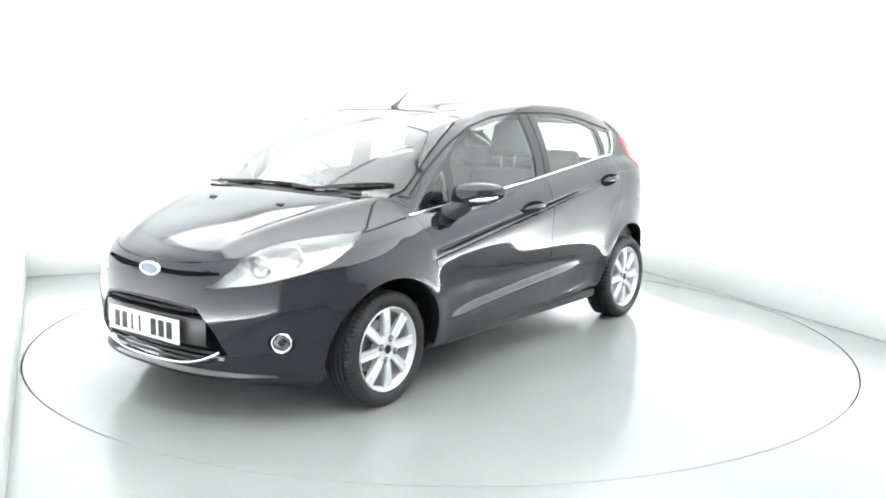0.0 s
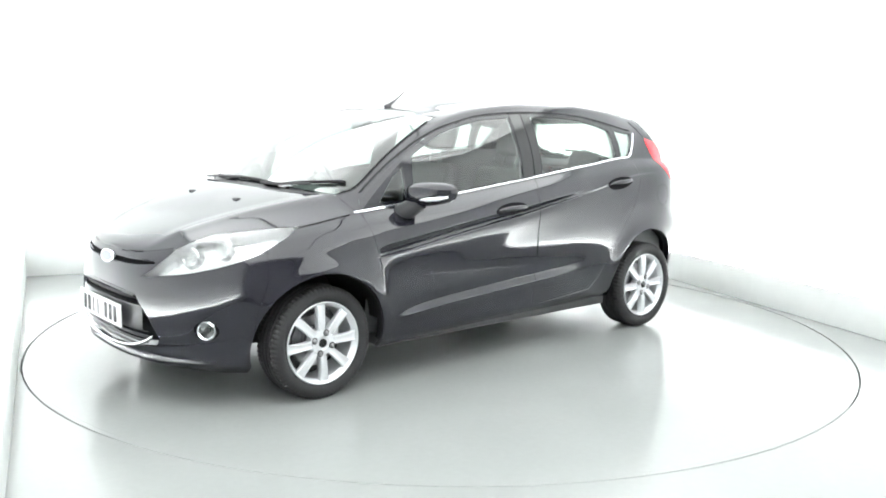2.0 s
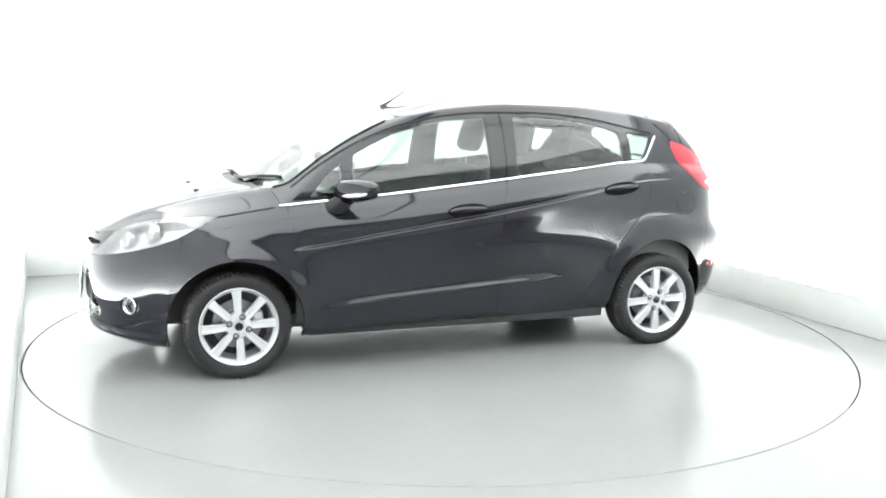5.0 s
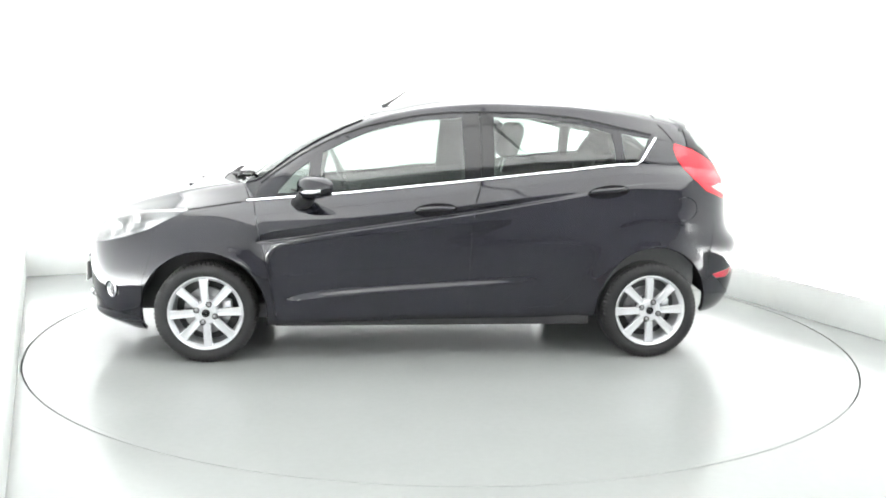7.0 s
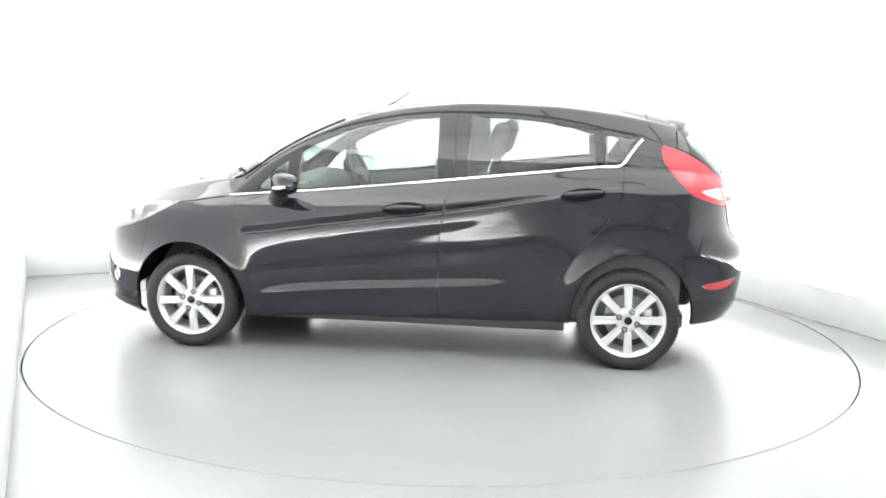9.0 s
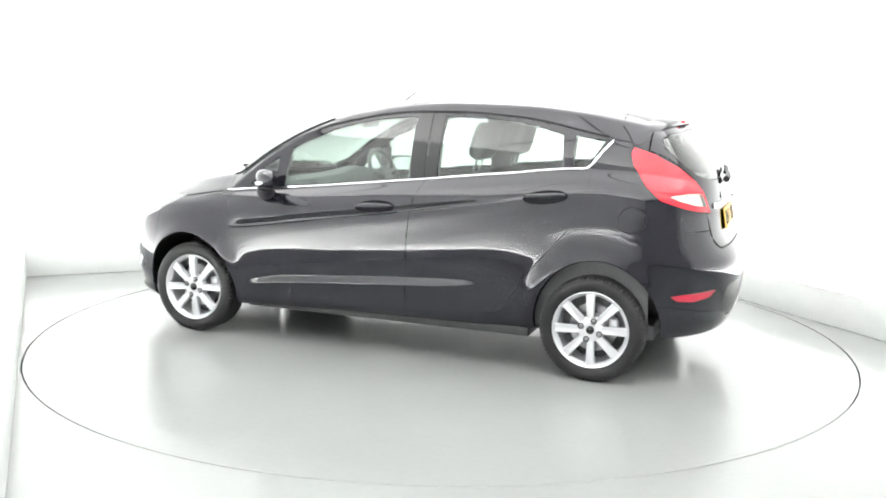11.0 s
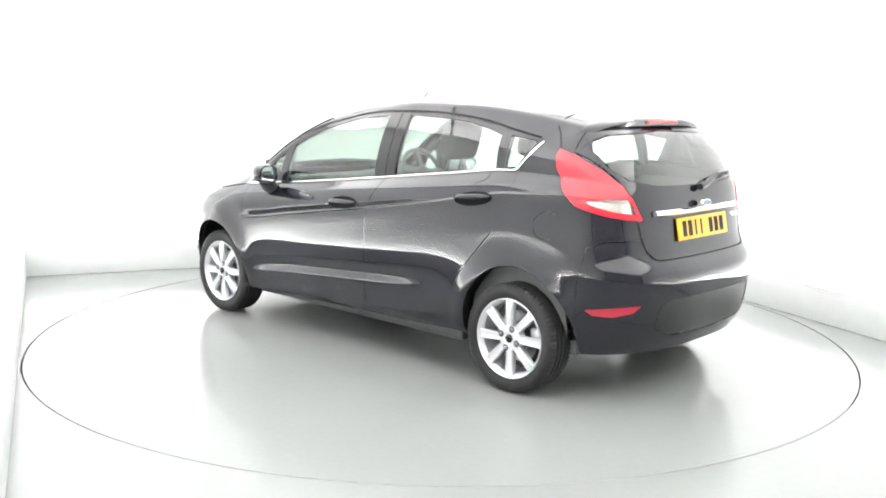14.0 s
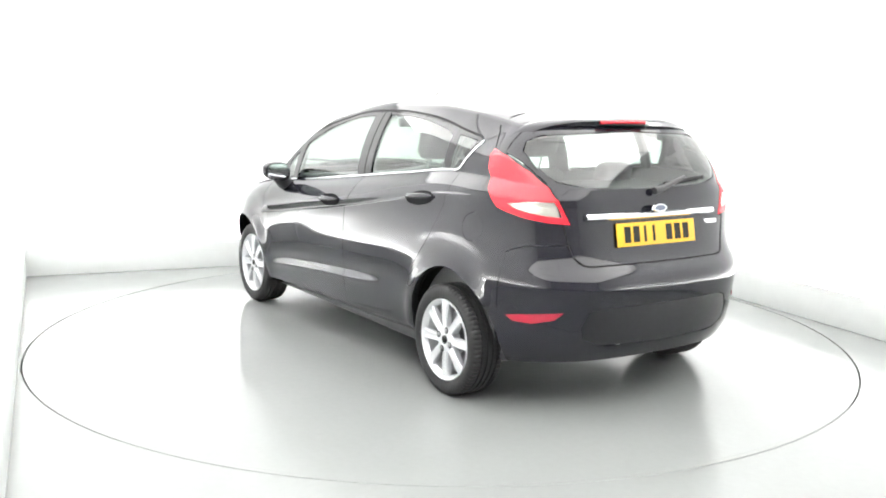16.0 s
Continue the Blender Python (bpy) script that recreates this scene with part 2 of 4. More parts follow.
nose_x = curve([0.14, 0.18, 0.215, 0.236, 0.27, 0.36, 0.48, 0.60, 0.70, 0.75], [1.84, 1.92, 1.978, 1.966, 1.972, 1.99, 1.995, 1.98, 1.945, 1.92])
tail_x = curve([0.16, 0.24, 0.36, 0.50, 0.60, 0.64, 0.67, 0.71, 0.76, 0.90, 1.00, 1.10], [-1.80, -1.86, -1.915, -1.93, -1.934, -1.926, -1.906, -1.868, -1.842, -1.815, -1.795, -1.765])
shoulder_z = curve([1.96, 1.90, 1.75, 1.55, 1.35, 1.02, 0.53, -0.10, -0.74, -1.16, -1.45, -1.77], [0.70, 0.725, 0.775, 0.81, 0.835, 0.883, 0.925, 0.99, 1.06, 1.10, 1.09, 1.045])
bottom_z = curve([2.0, 1.7, 1.0, 0.9, -0.92, -1.5, -1.95], [0.20, 0.16, 0.16, 0.205, 0.235, 0.24, 0.27])
belt_y = curve([1.0, 0.4, -0.4, -1.2], [0.757, 0.748, 0.735, 0.705])
# half-width from sill to belt
flank = curve([0.0, 0.05, 0.14, 0.30, 0.52, 0.68, 0.82, 0.92, 1.0], [0.045, 0.075, 0.086, 0.098, 0.107, 0.104, 0.092, 0.058, 0.0])
crease_z = curve([1.96, 1.5, 1.3, 1.07, 0.80, 0.53, 0.11, -0.09, -0.71, -1.19, -1.5, -1.77], [0.585, 0.635, 0.648, 0.660, 0.686, 0.726, 0.787, 0.815, 0.917, 0.995, 1.005, 0.965])
band_h = curve([1.0, 0.6, -0.2, -0.9], [0.044, 0.044, 0.034, 0.018])
scoop_z = curve([0.95, 0.6, 0.15, -0.6, -0.8], [0.315, 0.365, 0.40, 0.445, 0.46])


def step(a, b, x):
    t = min(max((x - a) / (b - a), 0.0), 1.0)
    return t * t * (3 - 2 * t)


def relief(x, z):
    """Creases, sill scoop and arch lips of the flank."""
    c = crease_z(x)
    fade = step(0.98, 0.86, x) * step(-1.45, -1.1, x)
    u = (z - c) / band_h(x)
    d = 0.007 * fade * (math.exp(-(u / 0.25) ** 2) if u > 0 else math.exp(-(u / 2.2) ** 2))
    d -= 0.025 * fade * step(-0.95, -0.3, x) * step(0.0, 0.14, u) * max(0.0, 1 - u / 1.25)
    k = step(0.92, 0.6, x) * step(-0.66, -0.3, x) * 0.9 + 0.1 * step(0.92, 0.8, x) * step(-0.8, -0.7, x)
    s = (z - scoop_z(x)) / 0.019
    d += 0.012 * k * (math.exp(-(s * 1.1) ** 2) if s < 0 else math.exp(-(s * 0.9) ** 2)) - 0.008 * k * math.exp(-((s - 2.4) / 1.3) ** 2)
    for wx, rr in ((WHEEL_X, 0.345), (-WHEEL_X, 0.345)):
        r = math.hypot(x - wx, z - WHEEL_Z)
        q = (r - rr) / 0.055
        side = (x - wx) / max(r, 0.01)
        d += 0.0045 * math.exp(-((r - 0.545) / 0.028) ** 2) * step(0.55, 0.75, z) * (1 - step(0.35, 0.6, abs(side + 0.05)))
        d += 0.020 * math.exp(-q * q) * step(0.12, 0.4, z) + 0.012 * math.exp(-((r - rr) / 0.16) ** 2) * step(0.3, 0.5, z)
    return d


def flank_y(x, z):
    zb, zt = bottom_z(x), shoulder_z(x)
    v = min(max((z - zb) / (zt - zb), 0.0), 1.0)
    return belt_y(x) + flank(v)


F0, R0 = 1.0, -1.2      # where the flank turns into nose and tail
NF, NS, NR, NV, NC = 64, 120, 56, 64, 42


def stations():
    out = [("f", 90 * i / NF) for i in range(NF)]
    out += [("s", F0 + (R0 - F0) * i / NS) for i in range(NS + 1)]
    out += [("r", 90 * (1 - i / NR)) for i in range(1, NR + 1)]
    return out


def cap(a, n):
    c, s = max(math.cos(radians(a)), 0.0), max(math.sin(radians(a)), 0.0)
    return c ** (2 / n), s ** (2 / n)


def level(x, v):
    """The height of a lengthwise line; one of them runs along the crease."""
    zb, c, zt = bottom_z(x), crease_z(x), shoulder_z(x)
    k = NC / NV
    if v <= k:
        return c - (c - zb) * (1 - v / k) ** 1.15
    return c + (zt - c) * ((v - k) / (1 - k)) ** 1.5


def loop_point(st, v):
    """A point of the lower body: station round the car, height 0 (sill) to 1 (shoulder)."""
    kind, q = st
    if kind == "s":
        x = q
        z = level(x, v)
        return Vector((x, flank_y(x, z) + relief(x, z), z))
    if kind == "f":
        n = 2.7
        c, s = cap(q, n)
        xt = F0 + (1.955 - F0) * c
        z = level(xt, v)
        x = F0 + (nose_x(z) - F0) * c
        y = flank_y(F0, level(F0, v)) * s
        w = step(1.75, 1.3, x)
        return Vector((x, y + relief(x, z) * w, z))
    n = 2.9 + 0.9 * v
    c, s = cap(q, n)
    xt = R0 + (-1.77 - R0) * c
    z = level(xt, v)
    x = R0 + (tail_x(z) - R0) * c
    y = flank_y(R0, level(R0, v)) * s
    w = step(-1.7, -1.4, x)
    return Vector((x, y + relief(x, z) * w, z))


bonnet_c = curve([1.97, 1.94, 1.85, 1.70, 1.55, 1.41, 1.25, 1.15], [0.70, 0.725, 0.775, 0.84, 0.89, 0.93, 0.966, 0.984])
roof_c = curve([0.25, 0.1, -0.1, -0.36, -0.72, -1.09, -1.30, -1.45, -1.54], [1.398, 1.436, 1.465, 1.479, 1.473, 1.445, 1.413, 1.380, 1.346])
roof_e = curve([0.25, 0.0, -0.36, -0.75, -1.10, -1.30, -1.45, -1.54], [1.362, 1.398, 1.425, 1.419, 1.386, 1.354, 1.326, 1.300])
roof_y = curve([0.25, -0.1, -0.6, -1.1, -1.4], [0.535, 0.56, 0.565, 0.555, 0.535])
NB, NT = 30, 26


def roof_point(st):
    kind, q = st
    if kind == "f":
        x = 0.17 + 0.085 * (1 - q ** 2.2)
        y = roof_y(0.17) * q
        return Vector((x, y, roof_e(x) + (roof_c(x) - roof_e(x)) * (1 - (y / roof_y(0.17)) ** 3.5)))
    if kind == "s":
        t = (F0 - q) / (F0 - R0)
        x = 0.17 + (-1.36 - 0.17) * (0.25 * t + 0.75 * t ** 1.25)
        return Vector((x, roof_y(x), roof_e(x)))
    c, s = cap(q, 4)
    x = -1.36 - 0.17 * c
    y = roof_y(-1.36) * s
    return Vector((x, y, roof_e(x) + (roof_c(x) - roof_e(x)) * (1 - (y / roof_y(-1.36)) ** 3.5)))


def base_surface():
    """The left half of the shell as one mesh; the layer 'zone' tells flank 0, bonnet 1, upper 2, roof 3."""
    bm = bmesh.new()
    zone = bm.faces.layers.int.new("zone")
    st = stations()

    def grid(rows, tag):
        for a, b in zip(rows, rows[1:]):
            for i in range(len(a) - 1):
                vs = []
                for v in (a[i], a[i + 1], b[i + 1], b[i]):
                    if v not in vs:
                        vs.append(v)
                if len(vs) > 2:
                    try:
                        bm.faces.new(vs)[zone] = tag
                    except ValueError:
                        pass
    low = [[bm.verts.new(loop_point(s, k / NV)) for s in st] for k in range(NV + 1)]
    grid(low, 0)
    top = low[-1]
    # bonnet: rows across from the shoulder to the middle, back to the screen's foot
    rows = []
    for i in range(NF + 1):
        e = top[i].co
        t = (1.955 - e.x) / (1.955 - F0)
        xm = 1.955 + (1.16 - 1.955) * t
        row = [top[i]]
        for k in range(1, NB + 1):
            w = k / NB
            x = e.x + (xm - e.x) * (1 - (1 - w) ** 2)
            y = e.y * (1 - w)
            zm = bonnet_c(xm)
            round_ = (1 - w) ** 2.3
            k = min((0.30 + 0.33 * t) / max(e.y, 0.01), 0.86)
            u = (1 - w - k) / (1 - k)
            soft_ = (u + math.sqrt(u * u + 0.03)) / (1 + math.sqrt(1.03))
            flat_ = 0.13 * (1 - w) ** 2 + 0.87 * soft_
            m_ = step(0.02, 0.28, t)
            z = zm - (zm - e.z) * (round_ * (1 - m_) + flat_ * m_)
            rid = abs(y) - (0.30 + 0.33 * t)
            z += 0.006 * math.exp(-(rid / 0.04) ** 2) * m_ * step(0.0, 0.2, w)
            row.append(bm.verts.new((x, y, z)))
        rows.append(row)
    grid(rows, 1)
    # upper: screen, side windows, rear window
    foot = rows[-1][::-1]
    fs = [("f", i / NB) for i in range(NB)]
    feet = foot[:NB] + top[NF:]
    sts = fs + st[NF:]
    up = [feet]
    for k in range(1, NT + 1):
        w = k / NT
        row = []
        for f, s in zip(feet, sts):
            r = roof_point(s)
            p = f.co.lerp(r, w)
            h = 4 * w * (1 - w)
            if s[0] == "f":
                b = Vector((0.012, 0.018 * s[1], 0.066))
            elif s[0] == "s":
                t = (F0 - s[1]) / (F0 - R0)
                lead = max(0.0, 1 - t / 0.22) ** 2
                b = Vector((0.012 * lead, 0.034 - 0.016 * lead, 0.062 * lead))
            else:
                c, q = cap(s[1], 3.5)
                b = Vector((-0.012 * c, 0.030 * q, 0.022 * c))
            row.append(bm.verts.new(p + b * h))
        up.append(row)
    grid(up, 2)
    # roof
    rows = []
    for v, s in zip(up[-1], sts):
        row = [v]
        e = v.co
        full = roof_y(e.x) if s[0] == "s" else (roof_y(0.17) if s[0] == "f" else roof_y(-1.36))
        for k in range(1, NB + 1):
            y = e.y * (1 - k / NB)
            row.append(bm.verts.new((e.x, y, roof_e(e.x) + (roof_c(e.x) - roof_e(e.x)) * (1 - (y / full) ** 3.5))))
        rows.append(row)
    grid(rows, 3)
    bmesh.ops.remove_doubles(bm, verts=bm.verts, dist=0.0003)
    bmesh.ops.recalc_face_normals(bm, faces=bm.faces)
    mid = sum((f.normal.y for f in bm.faces if f.calc_center_median().y > 0.6))
    if mid < 0:
        bmesh.ops.reverse_faces(bm, faces=bm.faces)
    return bm


car = new("car")
tagged(car, "glossy black five-door hatchback with silver alloy wheels parked on the turntable", "car")
from mathutils.bvhtree import BVHTree


def inside(poly, a, b):
    hit = False
    j = len(poly) - 1
    for i in range(len(poly)):
        (x1, y1), (x2, y2) = poly[i], poly[j]
        if (y1 > b) != (y2 > b) and a < (x2 - x1) * (b - y1) / (y2 - y1) + x1:
            hit = not hit
        j = i
    return hit


AX = {"x": (1, 2), "y": (0, 2), "z": (0, 1)}


def score(bm, poly, axis, where):
    """Cut the shell along an outline seen along an axis."""
    i, j = AX[axis]
    for k in range(len(poly)):
        a, b = poly[k - 1], poly[k]
        lo = (min(a[0], b[0]) - 0.002, min(a[1], b[1]) - 0.002)
        hi = (max(a[0], b[0]) + 0.002, max(a[1], b[1]) + 0.002)
        faces = []
        for f in bm.faces:
            c = f.verts[0].co
            if not (lo[0] - 0.12 < c[i] < hi[0] + 0.12 and lo[1] - 0.12 < c[j] < hi[1] + 0.12) or not where(f):
                continue
            us, vs = [v.co[i] for v in f.verts], [v.co[j] for v in f.verts]
            if min(us) < hi[0] and max(us) > lo[0] and min(vs) < hi[1] and max(vs) > lo[1]:
                faces.append(f)
        if not faces:
            continue
        geom = faces + list({e for f in faces for e in f.edges}) + list({v for f in faces for v in f.verts})
        co, no = Vector((0, 0, 0)), Vector((0, 0, 0))
        co[i], co[j] = a
        no[i], no[j] = b[1] - a[1], a[0] - b[0]
        if no.length > 1e-9:
            bmesh.ops.bisect_plane(bm, geom=geom, dist=0.0002, plane_co=co, plane_no=no.normalized())


def ring_poly(cx, cy, rx, ry, n=40):
    return [(cx + rx * math.cos(2 * math.pi * k / n), cy + ry * math.sin(2 * math.pi * k / n)) for k in range(n)]


shell = base_surface()
ZONE = shell.faces.layers.int["zone"]
shell.verts.ensure_lookup_table()
shell.normal_update()
flat_n = []
for v in shell.verts:
    n = v.normal.copy()
    if abs(v.co.y) < 0.001:
        n.y = 0
    flat_n.append(n.normalized())
base_tris = shell.copy()
bmesh.ops.triangulate(base_tris, faces=base_tris.faces)
base_tris.verts.ensure_lookup_table()
base_tris.faces.ensure_lookup_table()
BVH = BVHTree.FromBMesh(base_tris)
TRIS = [[v.index for v in f.verts] for f in base_tris.faces]
COS = [v.co.copy() for v in base_tris.verts]
base_tris.free()


def smooth_normal(p):
    """The shell's rounded normal at a point (either side)."""
    side = -1 if p.y < 0 else 1
    q, n, k, d = BVH.find_nearest(Vector((p.x, p.y * side, p.z)))
    a, b, c = TRIS[k]
    A, B, C = COS[a], COS[b], COS[c]
    area = (B - A).cross(C - A).length or 1e-12
    wa, wb = (B - q).cross(C - q).length / area, (C - q).cross(A - q).length / area
    out = flat_n[a] * wa + flat_n[b] * wb + flat_n[c] * max(0.0, 1 - wa - wb)
    if p.y * side < 0.0006:
        out.y = 0
    return Vector((out.x, out.y * side, out.z)).normalized()


def on_shell(x, z, out=0.0):
    """The point of the left flank at x, z, raised by out."""
    h = BVH.ray_cast(Vector((x, 3, z)), Vector((0, -1, 0)))
    return h[0] + smooth_normal(h[0]) * out


def near_shell(p, out=0.0):
    p = Vector(p)
    s = -1 if p.y < 0 else 1
    q = BVH.find_nearest(Vector((p.x, p.y * s, p.z)))[0]
    q = Vector((q.x, q.y * s, q.z))
    return q + smooth_normal(q) * out


FDOOR = [(0.985, 0.883), (0.945, 0.68), (0.885, 0.42), (0.865, 0.26), (0.845, 0.228), (-0.19, 0.272), (-0.20, 0.70), (-0.225, 0.90), (-0.262, 1.0), (-0.262, 1.374), (-0.2, 1.372), (0.06, 1.352), (0.21, 1.322), (0.37, 1.285), (0.53, 1.228), (0.68, 1.155), (0.84, 1.055), (0.965, 0.955)]
RDOOR = [(-0.195, 0.272), (-0.205, 0.70), (-0.23, 0.90), (-0.267, 1.0), (-0.267, 1.374), (-0.42, 1.373), (-0.75, 1.355), (-0.92, 1.33), (-1.062, 1.295), (-1.072, 1.11), (-1.19, 1.09), (-1.185, 0.94), (-1.10, 0.79), (-0.99, 0.66), (-0.88, 0.53), (-0.78, 0.37), (-0.71, 0.31)]
FWIN = [(0.61, 1.148), (0.52, 1.195), (0.37, 1.262), (0.21, 1.307), (0.05, 1.336), (-0.16, 1.350), (-0.172, 1.012), (0.64, 0.934)]
TWIN = [(0.86, 0.930), (0.76, 1.045), (0.685, 1.098), (0.695, 0.935)]
RWIN = [(-0.345, 1.358), (-0.58, 1.353), (-0.74, 1.338), (-0.91, 1.308), (-1.02, 1.275), (-1.045, 1.096), (-0.335, 1.032)]
QWIN = [(-1.085, 1.275), (-1.245, 1.252), (-1.165, 1.115), (-1.09, 1.108)]
SCREEN = [(-0.1, 0.997), (0.3, 0.990), (0.52, 0.975), (0.63, 0.968), (0.668, 1.0), (0.635, 1.15), (0.575, 1.29), (0.525, 1.352), (0.30, 1.383), (-0.1, 1.391)]
LAMP_A = [(1.945, 0.607), (1.904, 0.621), (1.806, 0.646), (1.671, 0.685), (1.544, 0.730), (1.458, 0.776), (1.335, 0.838), (1.33, 0.95), (1.83, 0.95), (1.83, 0.733), (1.892, 0.673)]
LAMP_B = [(1.334, 0.85), (1.334, 0.735), (1.442, 0.690), (1.560, 0.628), (1.645, 0.570), (1.73, 0.522), (1.825, 0.478), (1.90, 0.42), (1.99, 0.36), (2.0, 0.7), (1.7, 0.95)]
TAIL = [(-1.395, 1.222), (-1.50, 1.190), (-1.62, 1.125), (-1.70, 1.055), (-1.742, 1.000), (-1.766, 0.930), (-1.778, 0.892), (-1.737, 0.902), (-1.67, 0.922), (-1.56, 0.962), (-1.48, 1.035), (-1.405, 1.13), (-1.386, 1.19)]
TAILCLEAR = [(-1.60, 0.984), (-1.679, 0.997), (-1.736, 0.994), (-1.762, 0.925), (-1.715, 0.937), (-1.64, 0.963)]
RGLASS = [(-0.1, 1.048), (0.162, 1.049), (0.40, 1.060), (0.525, 1.085), (0.588, 1.15), (0.600, 1.22), (0.565, 1.265), (0.49, 1.288), (-0.1, 1.312)]
GATE = [(-0.1, 0.703), (0.40, 0.703), (0.455, 0.708), (0.495, 0.74), (0.517, 0.815), (0.534, 0.892), (0.551, 1.011), (0.577, 1.077), (0.614, 1.138), (0.646, 1.195), (0.66, 1.24), (0.62, 1.45), (-0.1, 1.45)]
GRILLE = [(-0.1, 0.530), (0.02, 0.530), (0.27, 0.527), (0.335, 0.513), (0.41, 0.425), (0.462, 0.326), (0.43, 0.283), (0.233, 0.258), (-0.1, 0.238)]
SLIT = [(-0.1, 0.672), (0.134, 0.674), (0.33, 0.682), (0.40, 0.685), (0.413, 0.672), (0.323, 0.660), (0.105, 0.648), (-0.1, 0.646)]
INSERT = [(-0.1, 0.515), (0.40, 0.515), (0.455, 0.50), (0.485, 0.43), (0.47, 0.37), (0.38, 0.335), (-0.1, 0.32)]
REFL = [(-1.635, 0.474), (-1.70, 0.485), (-1.835, 0.500), (-1.81, 0.467), (-1.741, 0.447), (-1.665, 0.451)]
COWL = [(1.215, -0.1), (1.195, 0.3), (1.14, 0.5), (1.08, 0.60), (1.03, 0.645), (0.80, 0.645), (0.80, -0.1)]
FBUMP = [(1.51, 0.77), (1.53, 0.60), (1.585, 0.44), (1.60, 0.10), (2.10, 0.10), (2.10, 0.80), (1.80, 0.80)]
RBUMP = [(-1.575, 0.10), (-1.585, 0.38), (-1.60, 0.60), (-1.625, 0.77), (-1.70, 0.80), (-2.05, 0.80), (-2.05, 0.10)]

REGIONS = []


def region(name, poly, axis, where):
    REGIONS.append((name, poly, axis, where))


z0 = lambda f: f[ZONE] == 0
z2 = lambda f: f[ZONE] == 2
cx = lambda f: f.verts[0].co.x
cy = lambda f: f.verts[0].co.y
region("bonnet", [(0.9, -0.1), (0.9, 1.0), (2.1, 1.0), (2.1, -0.1)], "z", lambda f: f[ZONE] == 1)
region("cowl", COWL, "z", lambda f: f[ZONE] == 1)
region("front_bumper", FBUMP, "y", lambda f: z0(f) and cx(f) > 1.3)
region("rear_bumper", RBUMP, "y", lambda f: z0(f) and cx(f) < -1.3)
region("front_door", FDOOR, "y", lambda f: f[ZONE] in (0, 2) and cy(f) > 0.35 and cx(f) < 1.1)
region("rear_door", RDOOR, "y", lambda f: f[ZONE] in (0, 2) and cy(f) > 0.35 and cx(f) > -1.5)
region("tailgate", GATE, "x", lambda f: cx(f) < -1.46)
region("fuel_flap", ring_poly(-1.43, 0.86, 0.07, 0.066, 28), "y", lambda f: z0(f) and cx(f) < -1.2)
region("front_window", FWIN, "y", lambda f: z2(f) and cy(f) > 0.4)
region("triangle_window", TWIN, "y", lambda f: z2(f) and cy(f) > 0.5 and cx(f) > 0.5)
region("rear_window", RWIN, "y", lambda f: z2(f) and cy(f) > 0.4)
region("quarter_window", QWIN, "y", lambda f: z2(f) and cy(f) > 0.4)
region("windscreen", SCREEN, "x", lambda f: z2(f) and cx(f) > 0.1)
region("rear_screen", RGLASS, "x", lambda f: z2(f) and cx(f) < -1.44)
region("headlight", LAMP_A, "y", lambda f: z0(f) and cx(f) > 1.2)
region("headlight", LAMP_B, "z", lambda f: f[ZONE] == 1 and cx(f) > 1.2)
region("tail_light", TAIL, "y", lambda f: cx(f) < -1.3 and cy(f) > 0.45 and f[ZONE] != 3)
region("reversing_lens", TAILCLEAR, "y", lambda f: cx(f) < -1.5 and cy(f) > 0.45 and z0(f))
region("grille_mouth", GRILLE, "x", lambda f: z0(f) and cx(f) > 1.5)
region("slit_grille", SLIT, "x", lambda f: z0(f) and cx(f) > 1.5)
region("fog_mouth", ring_poly(0.657, 0.383, 0.038, 0.043, 28), "x", lambda f: z0(f) and cx(f) > 1.5)
region("bumper_insert", INSERT, "x", lambda f: z0(f) and cx(f) < -1.5)
region("rear_reflector", REFL, "y", lambda f: z0(f) and cx(f) < -1.5)
region("arch", ring_poly(1.255, 0.275, 0.345, 0.352, 48), "y", lambda f: z0(f) and 0.8 < cx(f) < 1.75)
region("arch", ring_poly(-1.262, 0.282, 0.332, 0.365, 48), "y", lambda f: z0(f) and -1.75 < cx(f) < -0.8)

# the roof's rear seam, then all outlines
score(shell, [(-1.47, 1.0), (-1.4701, 1.6)], "y", lambda f: f[ZONE] != 0)
for name, poly, axis, where in REGIONS:
    if name != "bonnet":
        score(shell, poly, axis, where)
REG = shell.faces.layers.int.new("region")
NAMES = ["body"] + list(dict.fromkeys(r[0] for r in REGIONS))
for f in shell.faces:
    c = f.calc_center_median()
    for name, poly, axis, where in REGIONS:
        i, j = AX[axis]
        if where(f) and inside(poly, c[i], c[j]):
            if name == "tailgate" and c.x > -1.47:
                continue
            if name == "rear_bumper" and f[REG] == NAMES.index("tailgate"):
                continue
            f[REG] = NAMES.index(name)


def take(name):
    """The faces of one region as a mesh of its own."""
    k = NAMES.index(name)
    bm = bmesh.new()
    seen = {}
    for f in shell.faces:
        if f[REG] == k:
            vs = []
            for v in f.verts:
                if v.index not in seen:
                    seen[v.index] = bm.verts.new(v.co)
                vs.append(seen[v.index])
            bm.faces.new(vs)
    bm.normal_update()
    return bm


shell.verts.index_update()


